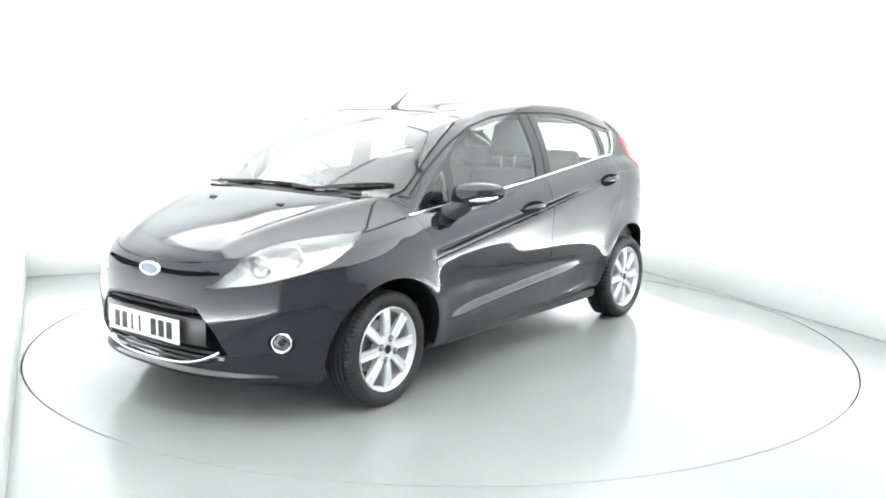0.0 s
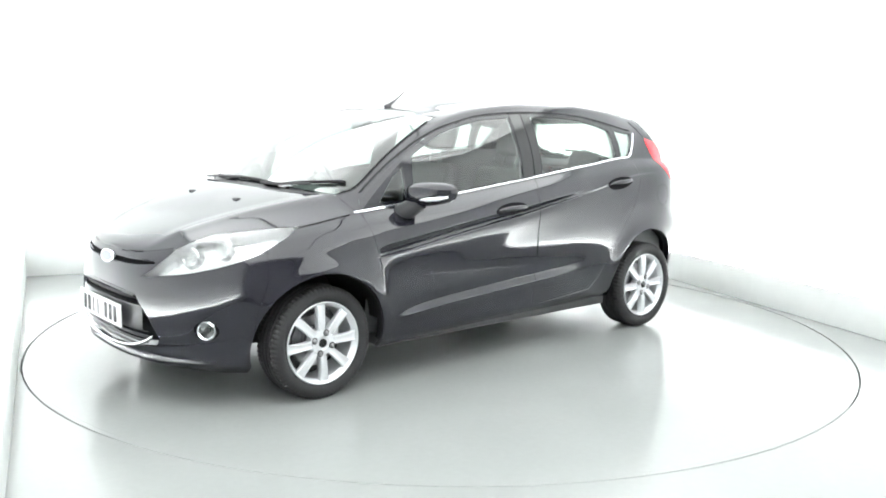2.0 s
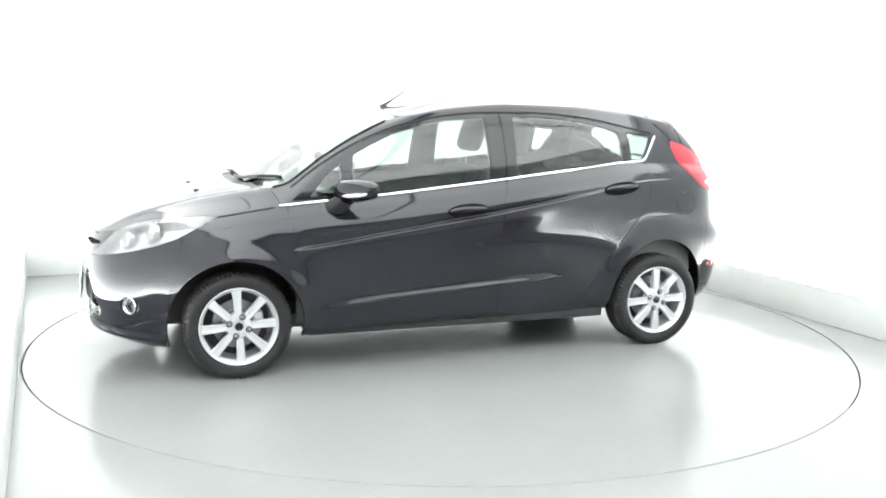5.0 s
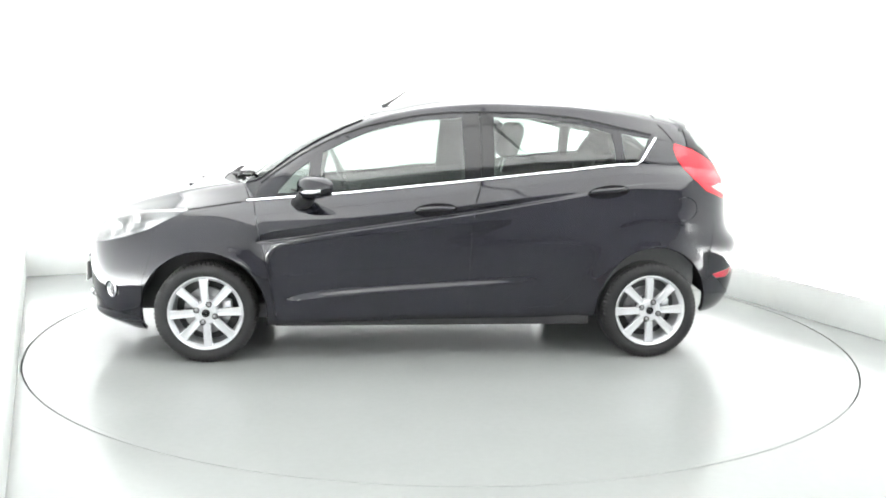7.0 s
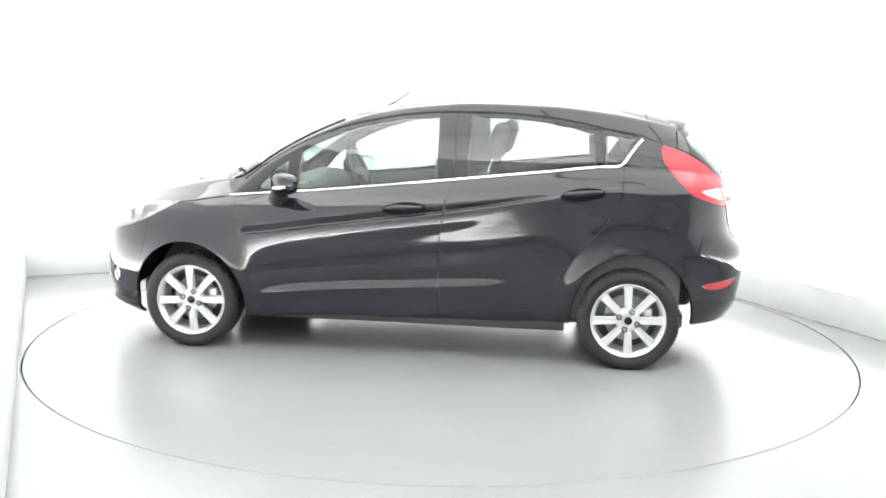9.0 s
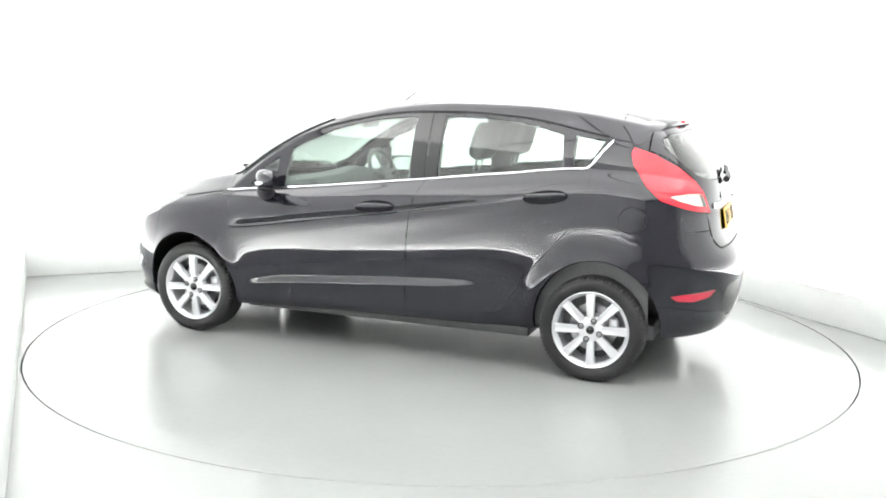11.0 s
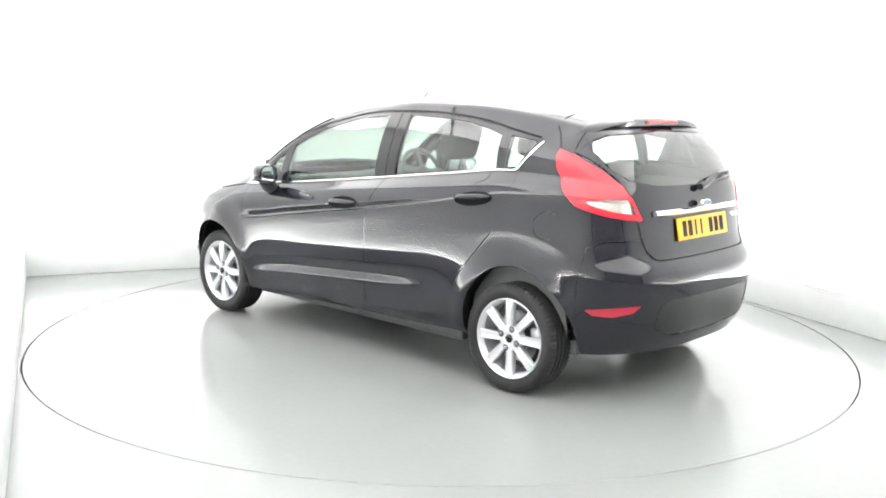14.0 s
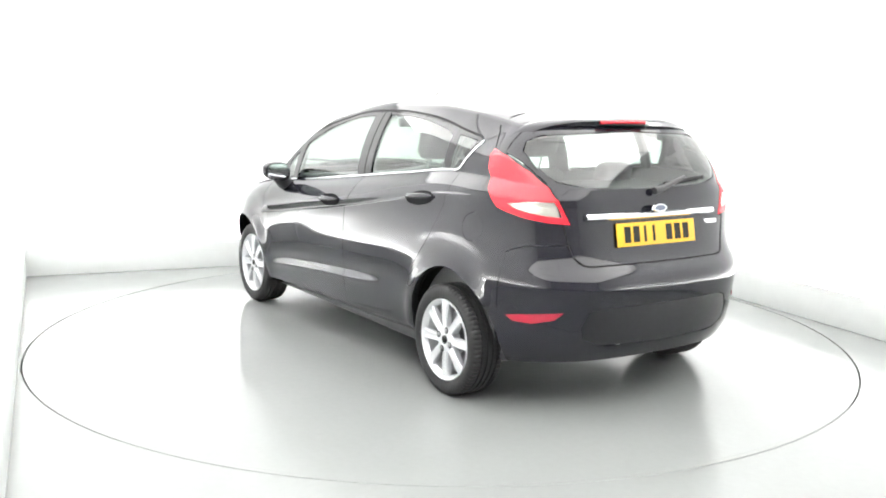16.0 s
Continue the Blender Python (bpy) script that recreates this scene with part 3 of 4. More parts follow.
def fold(bm, depth=0.02, gap=0.0019, push=0.0):
    """Turn the rim of a panel inwards, leaving a gap to its neighbours."""
    if push:
        for v, n in [(v, smooth_normal(v.co)) for v in bm.verts]:
            v.co += n * push
    rim = [e for e in bm.edges if len(e.link_faces) == 1 and not (e.verts[0].co.y < 0.0008 and e.verts[1].co.y < 0.0008)]
    shift = {}
    for e in rim:
        f = e.link_faces[0]
        n = smooth_normal(e.verts[0].co)
        d = (e.verts[1].co - e.verts[0].co).normalized().cross(n)
        if d.dot(f.calc_center_median() - e.verts[0].co) < 0:
            d = -d
        for v in e.verts:
            shift.setdefault(v, []).append((d, n))
    for v, ds in shift.items():
        d = sum((q[0] for q in ds), Vector())
        if d.length > 1e-6:
            s = d.normalized() * gap
            if abs(v.co.y) < 0.0008:
                s.y = 0
            v.co += s
    twin = {v: bm.verts.new(v.co - ds[0][1] * depth) for v, ds in shift.items()}
    for e in rim:
        a, b = e.verts
        try:
            bm.faces.new((a, b, twin[b], twin[a]))
        except ValueError:
            pass
    bmesh.ops.recalc_face_normals(bm, faces=bm.faces)
    s = sum(f.normal.dot(smooth_normal(f.calc_center_median())) * f.calc_area() for f in list(bm.faces)[:60])
    if s < 0:
        bmesh.ops.reverse_faces(bm, faces=bm.faces)
    return bm


def mirrored(bm, weld=False):
    g = bm.copy() if not weld else bm
    if weld:
        d = bmesh.ops.duplicate(bm, geom=bm.verts[:] + bm.edges[:] + bm.faces[:])["geom"]
        for v in d:
            if isinstance(v, bmesh.types.BMVert):
                v.co.y *= -1
        bmesh.ops.reverse_faces(bm, faces=[f for f in d if isinstance(f, bmesh.types.BMFace)])
        bmesh.ops.remove_doubles(bm, verts=[v for v in bm.verts if abs(v.co.y) < 0.002], dist=0.0012)
        return bm
    for v in g.verts:
        v.co.y *= -1
    bmesh.ops.reverse_faces(g, faces=g.faces)
    return g


def panel(name, bm, material, parent, label=""):
    """A sheet that follows the shell, shaded by the shell's own rounding."""
    me = mesh_of(bm, name, material)
    me.normals_split_custom_set_from_vertices([smooth_normal(v.co) for v in me.vertices])
    ob = new(name, me)
    ob.parent = parent
    if label:
        tagged(ob, label)
    return ob


def pair(name, bm, material, parent=None, label="", rounded=True):
    """The same part on both sides of the car."""
    other = mirrored(bm)
    make = panel if rounded else part
    return [make(name, bm, material, parent or car, label), make(name, other, material, parent or car, label)]


def sheet(name, push):
    bm = take(name)
    for v, n in [(v, smooth_normal(v.co)) for v in bm.verts]:
        v.co += n * push
    return bm


# ---------------- the car: panels ----------------
panel("body", mirrored(fold(take("body")), True), PAINT, car, "glossy black painted body shell")
panel("bonnet", mirrored(fold(take("bonnet"), gap=0.004), True), PAINT, car)
panel("cowl", mirrored(fold(take("cowl"), push=-0.006), True), BLACK, car, "matt black plastic cowl under the windscreen")
panel("front_bumper", mirrored(fold(take("front_bumper")), True), PAINT, car)
panel("rear_bumper", mirrored(fold(take("rear_bumper")), True), PAINT, car)
tailgate = panel("tailgate", mirrored(fold(take("tailgate"), gap=0.006), True), PAINT, car)
panel("windscreen", mirrored(fold(take("windscreen"), 0.004, 0.0, -0.003), True), SCREENGLASS, car, "clear faintly green windscreen").visible_shadow = False
panel("rear_screen", mirrored(fold(take("rear_screen"), 0.004, 0.0, -0.003), True), GLASS, tailgate, "clear rear window glass").visible_shadow = False
panel("bumper_insert", mirrored(fold(take("bumper_insert"), 0.02, 0.002, -0.004), True), INSERTMAT, car, "smooth black plastic bumper insert")
fdoors = pair("front_door", fold(take("front_door")), PAINT)
rdoors = pair("rear_door", fold(take("rear_door")), PAINT)
for name, owner in (("front_window", fdoors), ("triangle_window", fdoors), ("rear_window", rdoors), ("quarter_window", (car, car))):
    bm = fold(take(name), 0.004, 0.0, -0.004)
    for b, o in zip((bm, mirrored(bm)), owner):
        panel(name, b, GLASS, o, "clear faintly green side window").visible_shadow = False
pair("fuel_flap", fold(take("fuel_flap"), 0.01, 0.0015), PAINT)[1].name = "fuel_flap_blank"
pair("rear_reflector", fold(take("rear_reflector"), 0.01, 0.0, 0.003), DARKRED, label="narrow red reflector in the bumper")
tails = pair("tail_light", fold(take("tail_light"), 0.012, 0.001, 0.004), REDLENS, label="tall bright red tail light")
bm = fold(take("reversing_lens"), 0.008, 0.001, 0.004)
for b, o in zip((bm, mirrored(bm)), tails):
    panel("reversing_lens", b, CLEAR, o, "clear lens in the tail light")
for nm in ("tail_light", "reversing_lens"):
    bm = sheet(nm, -0.0125)
    for b, o in zip((bm, mirrored(bm)), tails):
        panel("housing", b, BLACK, o)
bm = sheet("reversing_lens", -0.009)
for b, o in zip((bm, mirrored(bm)), tails):
    panel("reflector", b, GLINT, o)
bpy.data.objects.remove(bpy.data.objects["fuel_flap_blank"])

# headlights: a clear cover over a bright bowl with two round lenses
lens = fold(take("headlight"), 0.02, 0.001, 0.001)
heads = pair("headlight", lens, CLEAR, label="clear swept-back headlight cover")
bowl = sheet("headlight", -0.055)
for b, o in zip((bowl, mirrored(bowl)), heads):
    panel("reflector", b, BOWL, o, "bright chromed reflector bowl")
rimwall = take("headlight")
for v, n in [(v, smooth_normal(v.co)) for v in rimwall.verts]:
    v.co -= n * 0.002
old = set(rimwall.faces)
fold(rimwall, 0.056, 0.0015)
bmesh.ops.delete(rimwall, geom=[f for f in rimwall.faces if f in old], context="FACES")
for b, o in zip((rimwall, mirrored(rimwall)), heads):
    part("surround", b, BOWL, o)
for sy, o in zip((1, -1), heads):
    for x, y, z, r in ((1.655, 0.61, 0.745, 0.045), (1.765, 0.525, 0.697, 0.040)):
        c = near_shell((x, sy * y, z), -0.044)
        m = Matrix.Translation(c) @ pose(0, 0, 0, 0, 0, -90 + sy * 22) @ pose(0, 0, 0, 12, 0, 0)
        bm = lathe([(r * 1.2, -0.02), (r * 1.2, 0.010), (r * 1.08, 0.016), (r, 0.010), (r * 0.9, -0.004), (r * 0.55, -0.016), (r * 0.3, -0.018), (r * 0.26, 0.0), (0.001, 0.004)], 32)
        bmesh.ops.transform(bm, matrix=m, verts=bm.verts)
        part("lamp_ring", bm, BOWL, o, sharp=25)
        bm = lathe([(r * 0.98, 0.006), (r * 0.6, 0.012), (0.001, 0.014)], 28)
        bmesh.ops.transform(bm, matrix=m, verts=bm.verts)
        part("lamp_glass", bm, CLEAR, o)

# arch lips and liners
for ex, ez, rx, rz in ((1.255, 0.275, 0.345, 0.352), (-1.262, 0.282, 0.332, 0.365)):
    for sy in (1, -1):
        bm = bmesh.new()
        rows = []
        n = 48
        for k in range(n + 1):
            a = radians(-5 + 190 * k / n)
            x, z = ex + rx * math.cos(a), ez + rz * math.sin(a)
            h = BVH.ray_cast(Vector((x + 0.006 * math.cos(a), 3, z + 0.006 * math.sin(a))), Vector((0, -1, 0)))[0]
            y = h.y if h else 0.76
            rows.append([bm.verts.new((ex + (rx + d) * math.cos(a), sy * yy, ez + (rz + d) * math.sin(a))) for d, yy in ((0.0, y - 0.001), (-0.004, y - 0.006), (-0.004, y - 0.03), (0.02, y - 0.06), (0.02, 0.42 if 12 < -5 + 190 * k / n < 168 else y - 0.08))])
        for a, b in zip(rows, rows[1:]):
            for i in range(4):
                bm.faces.new((a[i], a[i + 1], b[i + 1], b[i]))
        part("arch_liner", bm, CUP, car, "black plastic wheel arch liner")

# underside, sills and a dark structure inside the nose and tail
bm = bmesh.new()
box(bm, (-0.88, -0.70, 0.19), (0.88, 0.70, 0.215), 0.01)
box(bm, (0.86, -0.425, 0.21), (1.72, 0.425, 0.66), 0.03)
box(bm, (-1.62, -0.425, 0.29), (-0.88, 0.425, 0.68), 0.03)
part("underbody", bm, BLACK, car)
for sy in (1, -1):
    bm = bmesh.new()
    box(bm, (-0.90, min(sy * 0.60, sy * 0.775), 0.19), (0.88, max(sy * 0.60, sy * 0.775), 0.25), 0.012)
    part("sill", bm, BLACK, car)
# ---------------- the car: front details ----------------
def back_plate(name, push, label):
    panel(name, mirrored(sheet(name, push), True), CUP, car, label)


# sheets behind the openings, their shade deepened by the near-black colour
back_plate("grille_mouth", -0.07, "dark recess of the lower grille")
back_plate("slit_grille", -0.02, "narrow black slot under the bonnet edge")
for k, z in enumerate((0.50, 0.320, 0.294, 0.270)):
    half = 0.32 if k == 0 else 0.415 - 0.025 * k
    pts = []
    for i in range(25):
        y = -half + 2 * half * i / 24
        p = near_shell((2.0, y, z), -0.022)
        pts.append((p.x, y, z))
    part("grille_slat", tube(pts, 0.007, 6), INSERTMAT, car)
# broad bar behind the plate
bm = bmesh.new()
rows = []
for i in range(33):
    y = -0.37 + 0.74 * i / 32
    p = near_shell((2.0, y, 0.42), -0.008)
    rows.append([bm.verts.new((p.x - dx, y, z)) for dx, z in ((0.03, 0.478), (0.004, 0.470), (0.0, 0.46), (0.0, 0.36), (0.004, 0.35), (0.03, 0.342))])
for a, b in zip(rows, rows[1:]):
    for i in range(5):
        bm.faces.new((a[i], b[i], b[i + 1], a[i + 1]))
part("grille_bar", bm, BLACK, car)
# chrome strip along the lower lip and fine frame over the mouth
pts = []
for i in range(41):
    y = -0.465 + 0.93 * i / 40
    z = 0.240 + 0.082 * (abs(y) / 0.465) ** 3
    p = near_shell((2.0, y, z + 0.045), 0.0)
    pts.append((p.x + 0.002, p.y, z + 0.012))
part("chrome_strip", tube(pts, 0.0075, 8), CHROME, car, "bright chrome strip under the grille")
pts = []
for i in range(41):
    y = -0.33 + 0.66 * i / 40
    pts.append(near_shell((2.0, y, 0.533 - 0.016 * (abs(y) / 0.33) ** 3), 0.0))
part("grille_frame", tube(pts, 0.007, 8), GLOSSBLACK, car)
# slats in the slot
pts = [near_shell((2.0, -0.38 + 0.76 * i / 40, 0.662 + 0.014 * (abs(-0.38 + 0.76 * i / 40) / 0.38) ** 2), -0.004) for i in range(41)]
part("slot_bar", tube(pts, 0.0035, 6), PAINT, car)


def oval(rx, rz, d, at, ang, material, name, parent):
    bm = bmesh.new()
    prof = [(1.0, 0.0), (1.0, d * 0.6), (0.93, d), (0.001, d)]
    rings = []
    for s, h in prof:
        rings.append([bm.verts.new((h, rx * s * math.cos(2 * math.pi * k / 40), rz * s * math.sin(2 * math.pi * k / 40))) for k in range(40)])
    for a, b in zip(rings, rings[1:]):
        for k in range(40):
            l = (k + 1) % 40
            bm.faces.new((a[k], a[l], b[l], b[k]))
    bmesh.ops.transform(bm, matrix=Matrix.Translation(at) @ pose(0, 0, 0, 0, ang[0], ang[1]), verts=bm.verts)
    return part(name, bm, material, parent)


badge = oval(0.078, 0.034, 0.012, (1.957, 0, 0.66), (-8, 0), CHROME, "badge", car)
tagged(badge, "oval chrome badge on the nose")
oval(0.066, 0.025, 0.010, (1.960, 0, 0.66), (-8, 0), BLUE, "badge_field", badge)

# fog lamps
for sy in (1, -1):
    c = near_shell((1.77, sy * 0.657, 0.383), -0.004)
    m = Matrix.Translation(c) @ pose(0, 0, 0, 0, 0, -90 + sy * 42)
    bm = lathe([(0.046, -0.012), (0.046, 0.004), (0.041, 0.008), (0.036, 0.003), (0.034, -0.002)], 40)
    bmesh.ops.transform(bm, matrix=m, verts=bm.verts)
    fog = part("fog_light", bm, CHROME, car, "round fog light with a chrome ring")
    bm = lathe([(0.037, 0.0), (0.026, 0.004), (0.001, 0.006)], 32)
    bmesh.ops.transform(bm, matrix=m, verts=bm.verts)
    part("fog_lens", bm, CLEAR, fog)
    bm = lathe([(0.034, -0.001), (0.030, -0.018), (0.018, -0.03), (0.001, -0.032)], 32)
    bmesh.ops.transform(bm, matrix=m, verts=bm.verts)
    part("fog_bowl", bm, BOWL, fog)
    bm = lathe([(0.016, -0.02), (0.014, -0.004), (0.001, -0.002)], 20)
    bmesh.ops.transform(bm, matrix=m, verts=bm.verts)
    part("bulb", bm, CUP, fog)


def plate(at, facing, tilt, material, label):
    """A number plate 520 x 111 mm; its marks are plain bars."""
    bm = bmesh.new()
    box(bm, (-0.004, -0.26, -0.0555), (0.004, 0.26, 0.0555), 0.002)
    m = Matrix.Translation(at) @ pose(0, 0, 0, 0, tilt, facing)
    bmesh.ops.transform(bm, matrix=m, verts=bm.verts)
    ob = part("number_plate", bm, material, car, label)
    for i in range(7):
        y = -0.205 + i * 0.0575 + (0.045 if i > 3 else 0.0) + 0.01
        bm = bmesh.new()
        w = 0.0085 if i in (2, 3) else 0.0205
        box(bm, (0.0038, y - w, -0.0385), (0.0050, y + w, 0.0385))
        bmesh.ops.transform(bm, matrix=m, verts=bm.verts)
        part("bar", bm, SEAL, ob, "plain dark bar", smooth=False)


plate((2.008, 0, 0.408), 0, 0, WHITEPLATE, "white front number plate with dark bars")
plate((-1.8335, 0, 0.836), 180, -11, YELLOWPLATE, "yellow rear number plate with dark bars")

# bonnet washer jets
for y in (0.25, -0.25):
    p = near_shell((1.39, y, 0.93), 0.003)
    bm = bmesh.new()
    box(bm, (p.x - 0.014, p.y - 0.02, p.z - 0.008), (p.x + 0.014, p.y + 0.02, p.z + 0.003), 0.004)
    part("washer_jet", bm, BLACK, car)


def wiper(pts, blade):
    arm = part("wiper", tube([near_shell(p, d) for p, d in pts], 0.008, 6), BLACK, car, "black windscreen wiper at rest")
    q = [near_shell(Vector(blade[0]).lerp(Vector(blade[1]), k / 10), 0.010) for k in range(11)]
    part("blade", tube(q, 0.009, 6), SEAL, arm)


wiper([((1.12, -0.60, 0.955), 0.014), ((1.13, -0.50, 0.965), 0.018), ((1.13, -0.15, 0.985), 0.014)], ((1.11, -0.46, 0.97), (1.14, 0.24, 0.98)))
wiper([((1.16, 0.10, 0.975), 0.014), ((1.14, 0.25, 0.975), 0.018), ((1.06, 0.45, 0.985), 0.014)], ((1.12, 0.28, 0.985), (0.975, 0.615, 1.005)))

# aerial
bm = tube([(0.262, 0, 1.395), (0.235, 0, 1.412), (0.195, 0, 1.438), (0.112, 0, 1.496)], [0.016, 0.011, 0.006, 0.0045], 8)
part("aerial", bm, BLACK, car, "short black roof aerial leaning back")

# dark joint between bonnet and wing, and black seals down both sides of the windscreen
wing_line = [p for p in (loop_point(("f", 44 + 46 * k / 40), 1.0) for k in range(41)) if 1.0 < p.x < 1.345]
for sy in (1, -1):
    part("bonnet_joint", tube([(p.x, p.y * sy, p.z + 0.0005) for p in wing_line], 0.0036, 6), SEAL, car)
    side = [q for q in SCREEN if q[0] > 0.6] + [q for q in SCREEN if 0.5 < q[0] < 0.6 and q[1] > 1.2]
    fy = curve([q[1] for q in side], [q[0] for q in side])
    pts = []
    for k in range(25):
        z = 0.975 + (1.325 - 0.975) * k / 24
        h = BVH.ray_cast(Vector((3, fy(z), z)), Vector((-1, 0, 0)))[0]
        if h:
            q = h + smooth_normal(h) * 0.002
            pts.append((q.x, q.y * sy, q.z))
    part("screen_seal", tube(pts, 0.0055, 8), SEAL, car, "black rubber seal beside the windscreen")

# ---------------- the car: flank details ----------------
def strip(points, h, d, name, material, parent, label=""):
    """A flat moulding of height h, proud by d, along points of the shell."""
    bm = bmesh.new()
    rows = []
    pts = [Vector(p) for p in points]
    for i, p in enumerate(pts):
        t = (pts[min(i + 1, len(pts) - 1)] - pts[max(i - 1, 0)]).normalized()
        n = smooth_normal(p)
        w = n.cross(t).normalized() * (h / 2)
        rows.append([bm.verts.new(q) for q in (p - w - n * 0.004, p - w + n * d * 0.7, p - w * 0.6 + n * d, p + w * 0.6 + n * d, p + w + n * d * 0.7, p + w - n * 0.004)])
    for a, b in zip(rows, rows[1:]):
        for i in range(5):
            bm.faces.new((a[i], a[i + 1], b[i + 1], b[i]))
    bm.faces.new(rows[0])
    bm.faces.new(rows[-1][::-1])
    bmesh.ops.recalc_face_normals(bm, faces=bm.faces)
    return part(name, bm, material, parent, label)


belt = [on_shell(x, shoulder_z(x) + 0.004) for x in np.linspace(1.02, -1.13, 70)]
bend = [on_shell(*q) for q in ((-1.155, 1.104), (-1.175, 1.112), (-1.19, 1.125), (-1.215, 1.162), (-1.245, 1.203), (-1.285, 1.250))]
for sy in (1, -1):
    pts = [Vector((p.x, p.y * sy, p.z)) for p in belt + bend]
    strip(pts, 0.0108, 0.006, "chrome_moulding", CHROME, car, "thin bright chrome strip along the window line")
    # gutter line over the doors
    pts = [Vector((p.x, p.y * sy, p.z)) for p in [on_shell(x, z) for x, z in zip(np.linspace(0.95, -1.26, 60), [curve([0.98, 0.84, 0.68, 0.53, 0.37, 0.21, 0.06, -0.2, -0.42, -0.75, -0.92, -1.08, -1.27], [0.955, 1.062, 1.162, 1.236, 1.293, 1.330, 1.359, 1.380, 1.382, 1.364, 1.340, 1.306, 1.268])(x) for x in np.linspace(0.95, -1.26, 60)])]]
    strip(pts, 0.011, 0.003, "roof_seal", SEAL, car)
    # pillar trim between the doors
    for x0, x1, own in ((-0.172, -0.262, fdoors), (-0.267, -0.338, rdoors)):
        bm = bmesh.new()
        rows = []
        for k in range(15):
            z = 1.022 + (1.366 - 1.022) * k / 14
            rows.append([bm.verts.new((p.x, p.y * sy, p.z)) for p in (on_shell(x0 - 0.003, z, 0.0), on_shell(x0 - 0.003, z, 0.003), on_shell(x1 + 0.003, z, 0.003), on_shell(x1 + 0.003, z, 0.0))])
        for a, b in zip(rows, rows[1:]):
            for i in range(3):
                bm.faces.new((a[i], a[i + 1], b[i + 1], b[i]))
        bmesh.ops.recalc_face_normals(bm, faces=bm.faces)
        part("pillar_trim", bm, GLOSSBLACK, own[0 if sy > 0 else 1])
    # door handles: a matt black sheet painting the cup's shade, and a bowed grip
    for hx, hz, rise, own in ((0.0, 0.850, 0.008, fdoors), (-0.975, 0.953, 0.012, rdoors)):
        door = own[0 if sy > 0 else 1]
        # lies just proud of the door; the hollow is only dark colour
        bm = bmesh.new()
        rings = []
        for s, d in ((1.0, 0.0015), (0.97, 0.004), (0.88, 0.0035), (0.6, 0.002), (0.02, 0.002)):
            ring = []
            for k in range(36):
                a = 2 * math.pi * k / 36
                p = on_shell(hx + 0.120 * s * math.cos(a), hz + 0.036 * s * math.sin(a) - rise * s * math.cos(a), d)
                ring.append(bm.verts.new((p.x, p.y * sy, p.z)))
            rings.append(ring)
        for a, b in zip(rings, rings[1:]):
            for k in range(36):
                l = (k + 1) % 36
                bm.faces.new((a[k], a[l], b[l], b[k]))
        bmesh.ops.recalc_face_normals(bm, faces=bm.faces)
        part("handle_cup_shade", bm, CUP, door)
        bm = bmesh.new()
        rows = []
        for k in range(19):
            u = -1 + 2 * k / 18
            p = on_shell(hx + 0.112 * u, hz - rise * u + 0.004, 0.006 + 0.030 * (1 - u * u) ** 0.6)
            hh = 0.007 + 0.008 * (1 - u * u) ** 0.5
            rows.append([bm.verts.new((p.x, (p.y + 0.009 * math.cos(w)) * sy, p.z + hh * math.sin(w))) for w in np.linspace(0, 2 * math.pi, 11)[:-1]])
        for a, b in zip(rows, rows[1:]):
            for i in range(10):
                j = (i + 1) % 10
                bm.faces.new((a[i], a[j], b[j], b[i]))
        bm.faces.new(rows[0])
        bm.faces.new(rows[-1])
        bmesh.ops.recalc_face_normals(bm, faces=bm.faces)
        part("door_handle", bm, PAINT, door, "black pull handle", sharp=60)
    # door mirror
    bm = bmesh.new()
    nu, nv = 36, 20
    rows = []
    for i in range(nv + 1):
        v = -90 + 180 * i / nv
        row = []
        for k in range(nu):
            u = 360 * k / nu
            cu, su, cv, sv = math.cos(radians(u)), math.sin(radians(u)), math.cos(radians(v)), math.sin(radians(v))
            pw = lambda q, e: math.copysign(abs(q) ** e, q)
            x = 0.078 * pw(cv, 0.7) * pw(cu, 0.8)
            y = 0.116 * pw(cv, 0.75) * pw(su, 0.75)
            z = 0.061 * pw(sv, 0.8)
            x = max(x, -0.045)
            z *= 1 + 0.15 * (-y / 0.11)
            x -= 0.022 * (y / 0.11) ** 2 * (1 if x > 0 else 0.2) + 0.5 * y
            row.append(bm.verts.new((0.655 + x, (0.895 + y) * sy, 0.975 + z + 0.012 * (y / 0.11))))
        rows.append(row)
    for a, b in zip(rows, rows[1:]):
        for k in range(nu):
            l = (k + 1) % nu
            bm.faces.new((a[k], a[l], b[l], b[k]))
    bmesh.ops.remove_doubles(bm, verts=bm.verts, dist=0.0004)
    bmesh.ops.recalc_face_normals(bm, faces=bm.faces)
    mirror = part("door_mirror", bm, PAINT, car, "glossy black door mirror with a clear indicator strip", sharp=50)
    bm = bmesh.new()
    ring = []
    for k in range(32):
        a = 2 * math.pi * k / 32
        pw = lambda q, e: math.copysign(abs(q) ** e, q)
        gy = 0.003 + 0.092 * pw(math.cos(a), 0.7)
        ring.append(bm.verts.new((0.6065 - 0.5 * gy - 0.004 * (gy / 0.11) ** 2, (0.895 + gy) * sy, 0.977 + 0.047 * pw(math.sin(a), 0.7))))
    bm.faces.new(ring)
    bmesh.ops.solidify(bm, geom=bm.faces[:], thickness=0.004)
    part("mirror_glass", bm, CHROME, mirror, "silvered mirror glass", smooth=False)
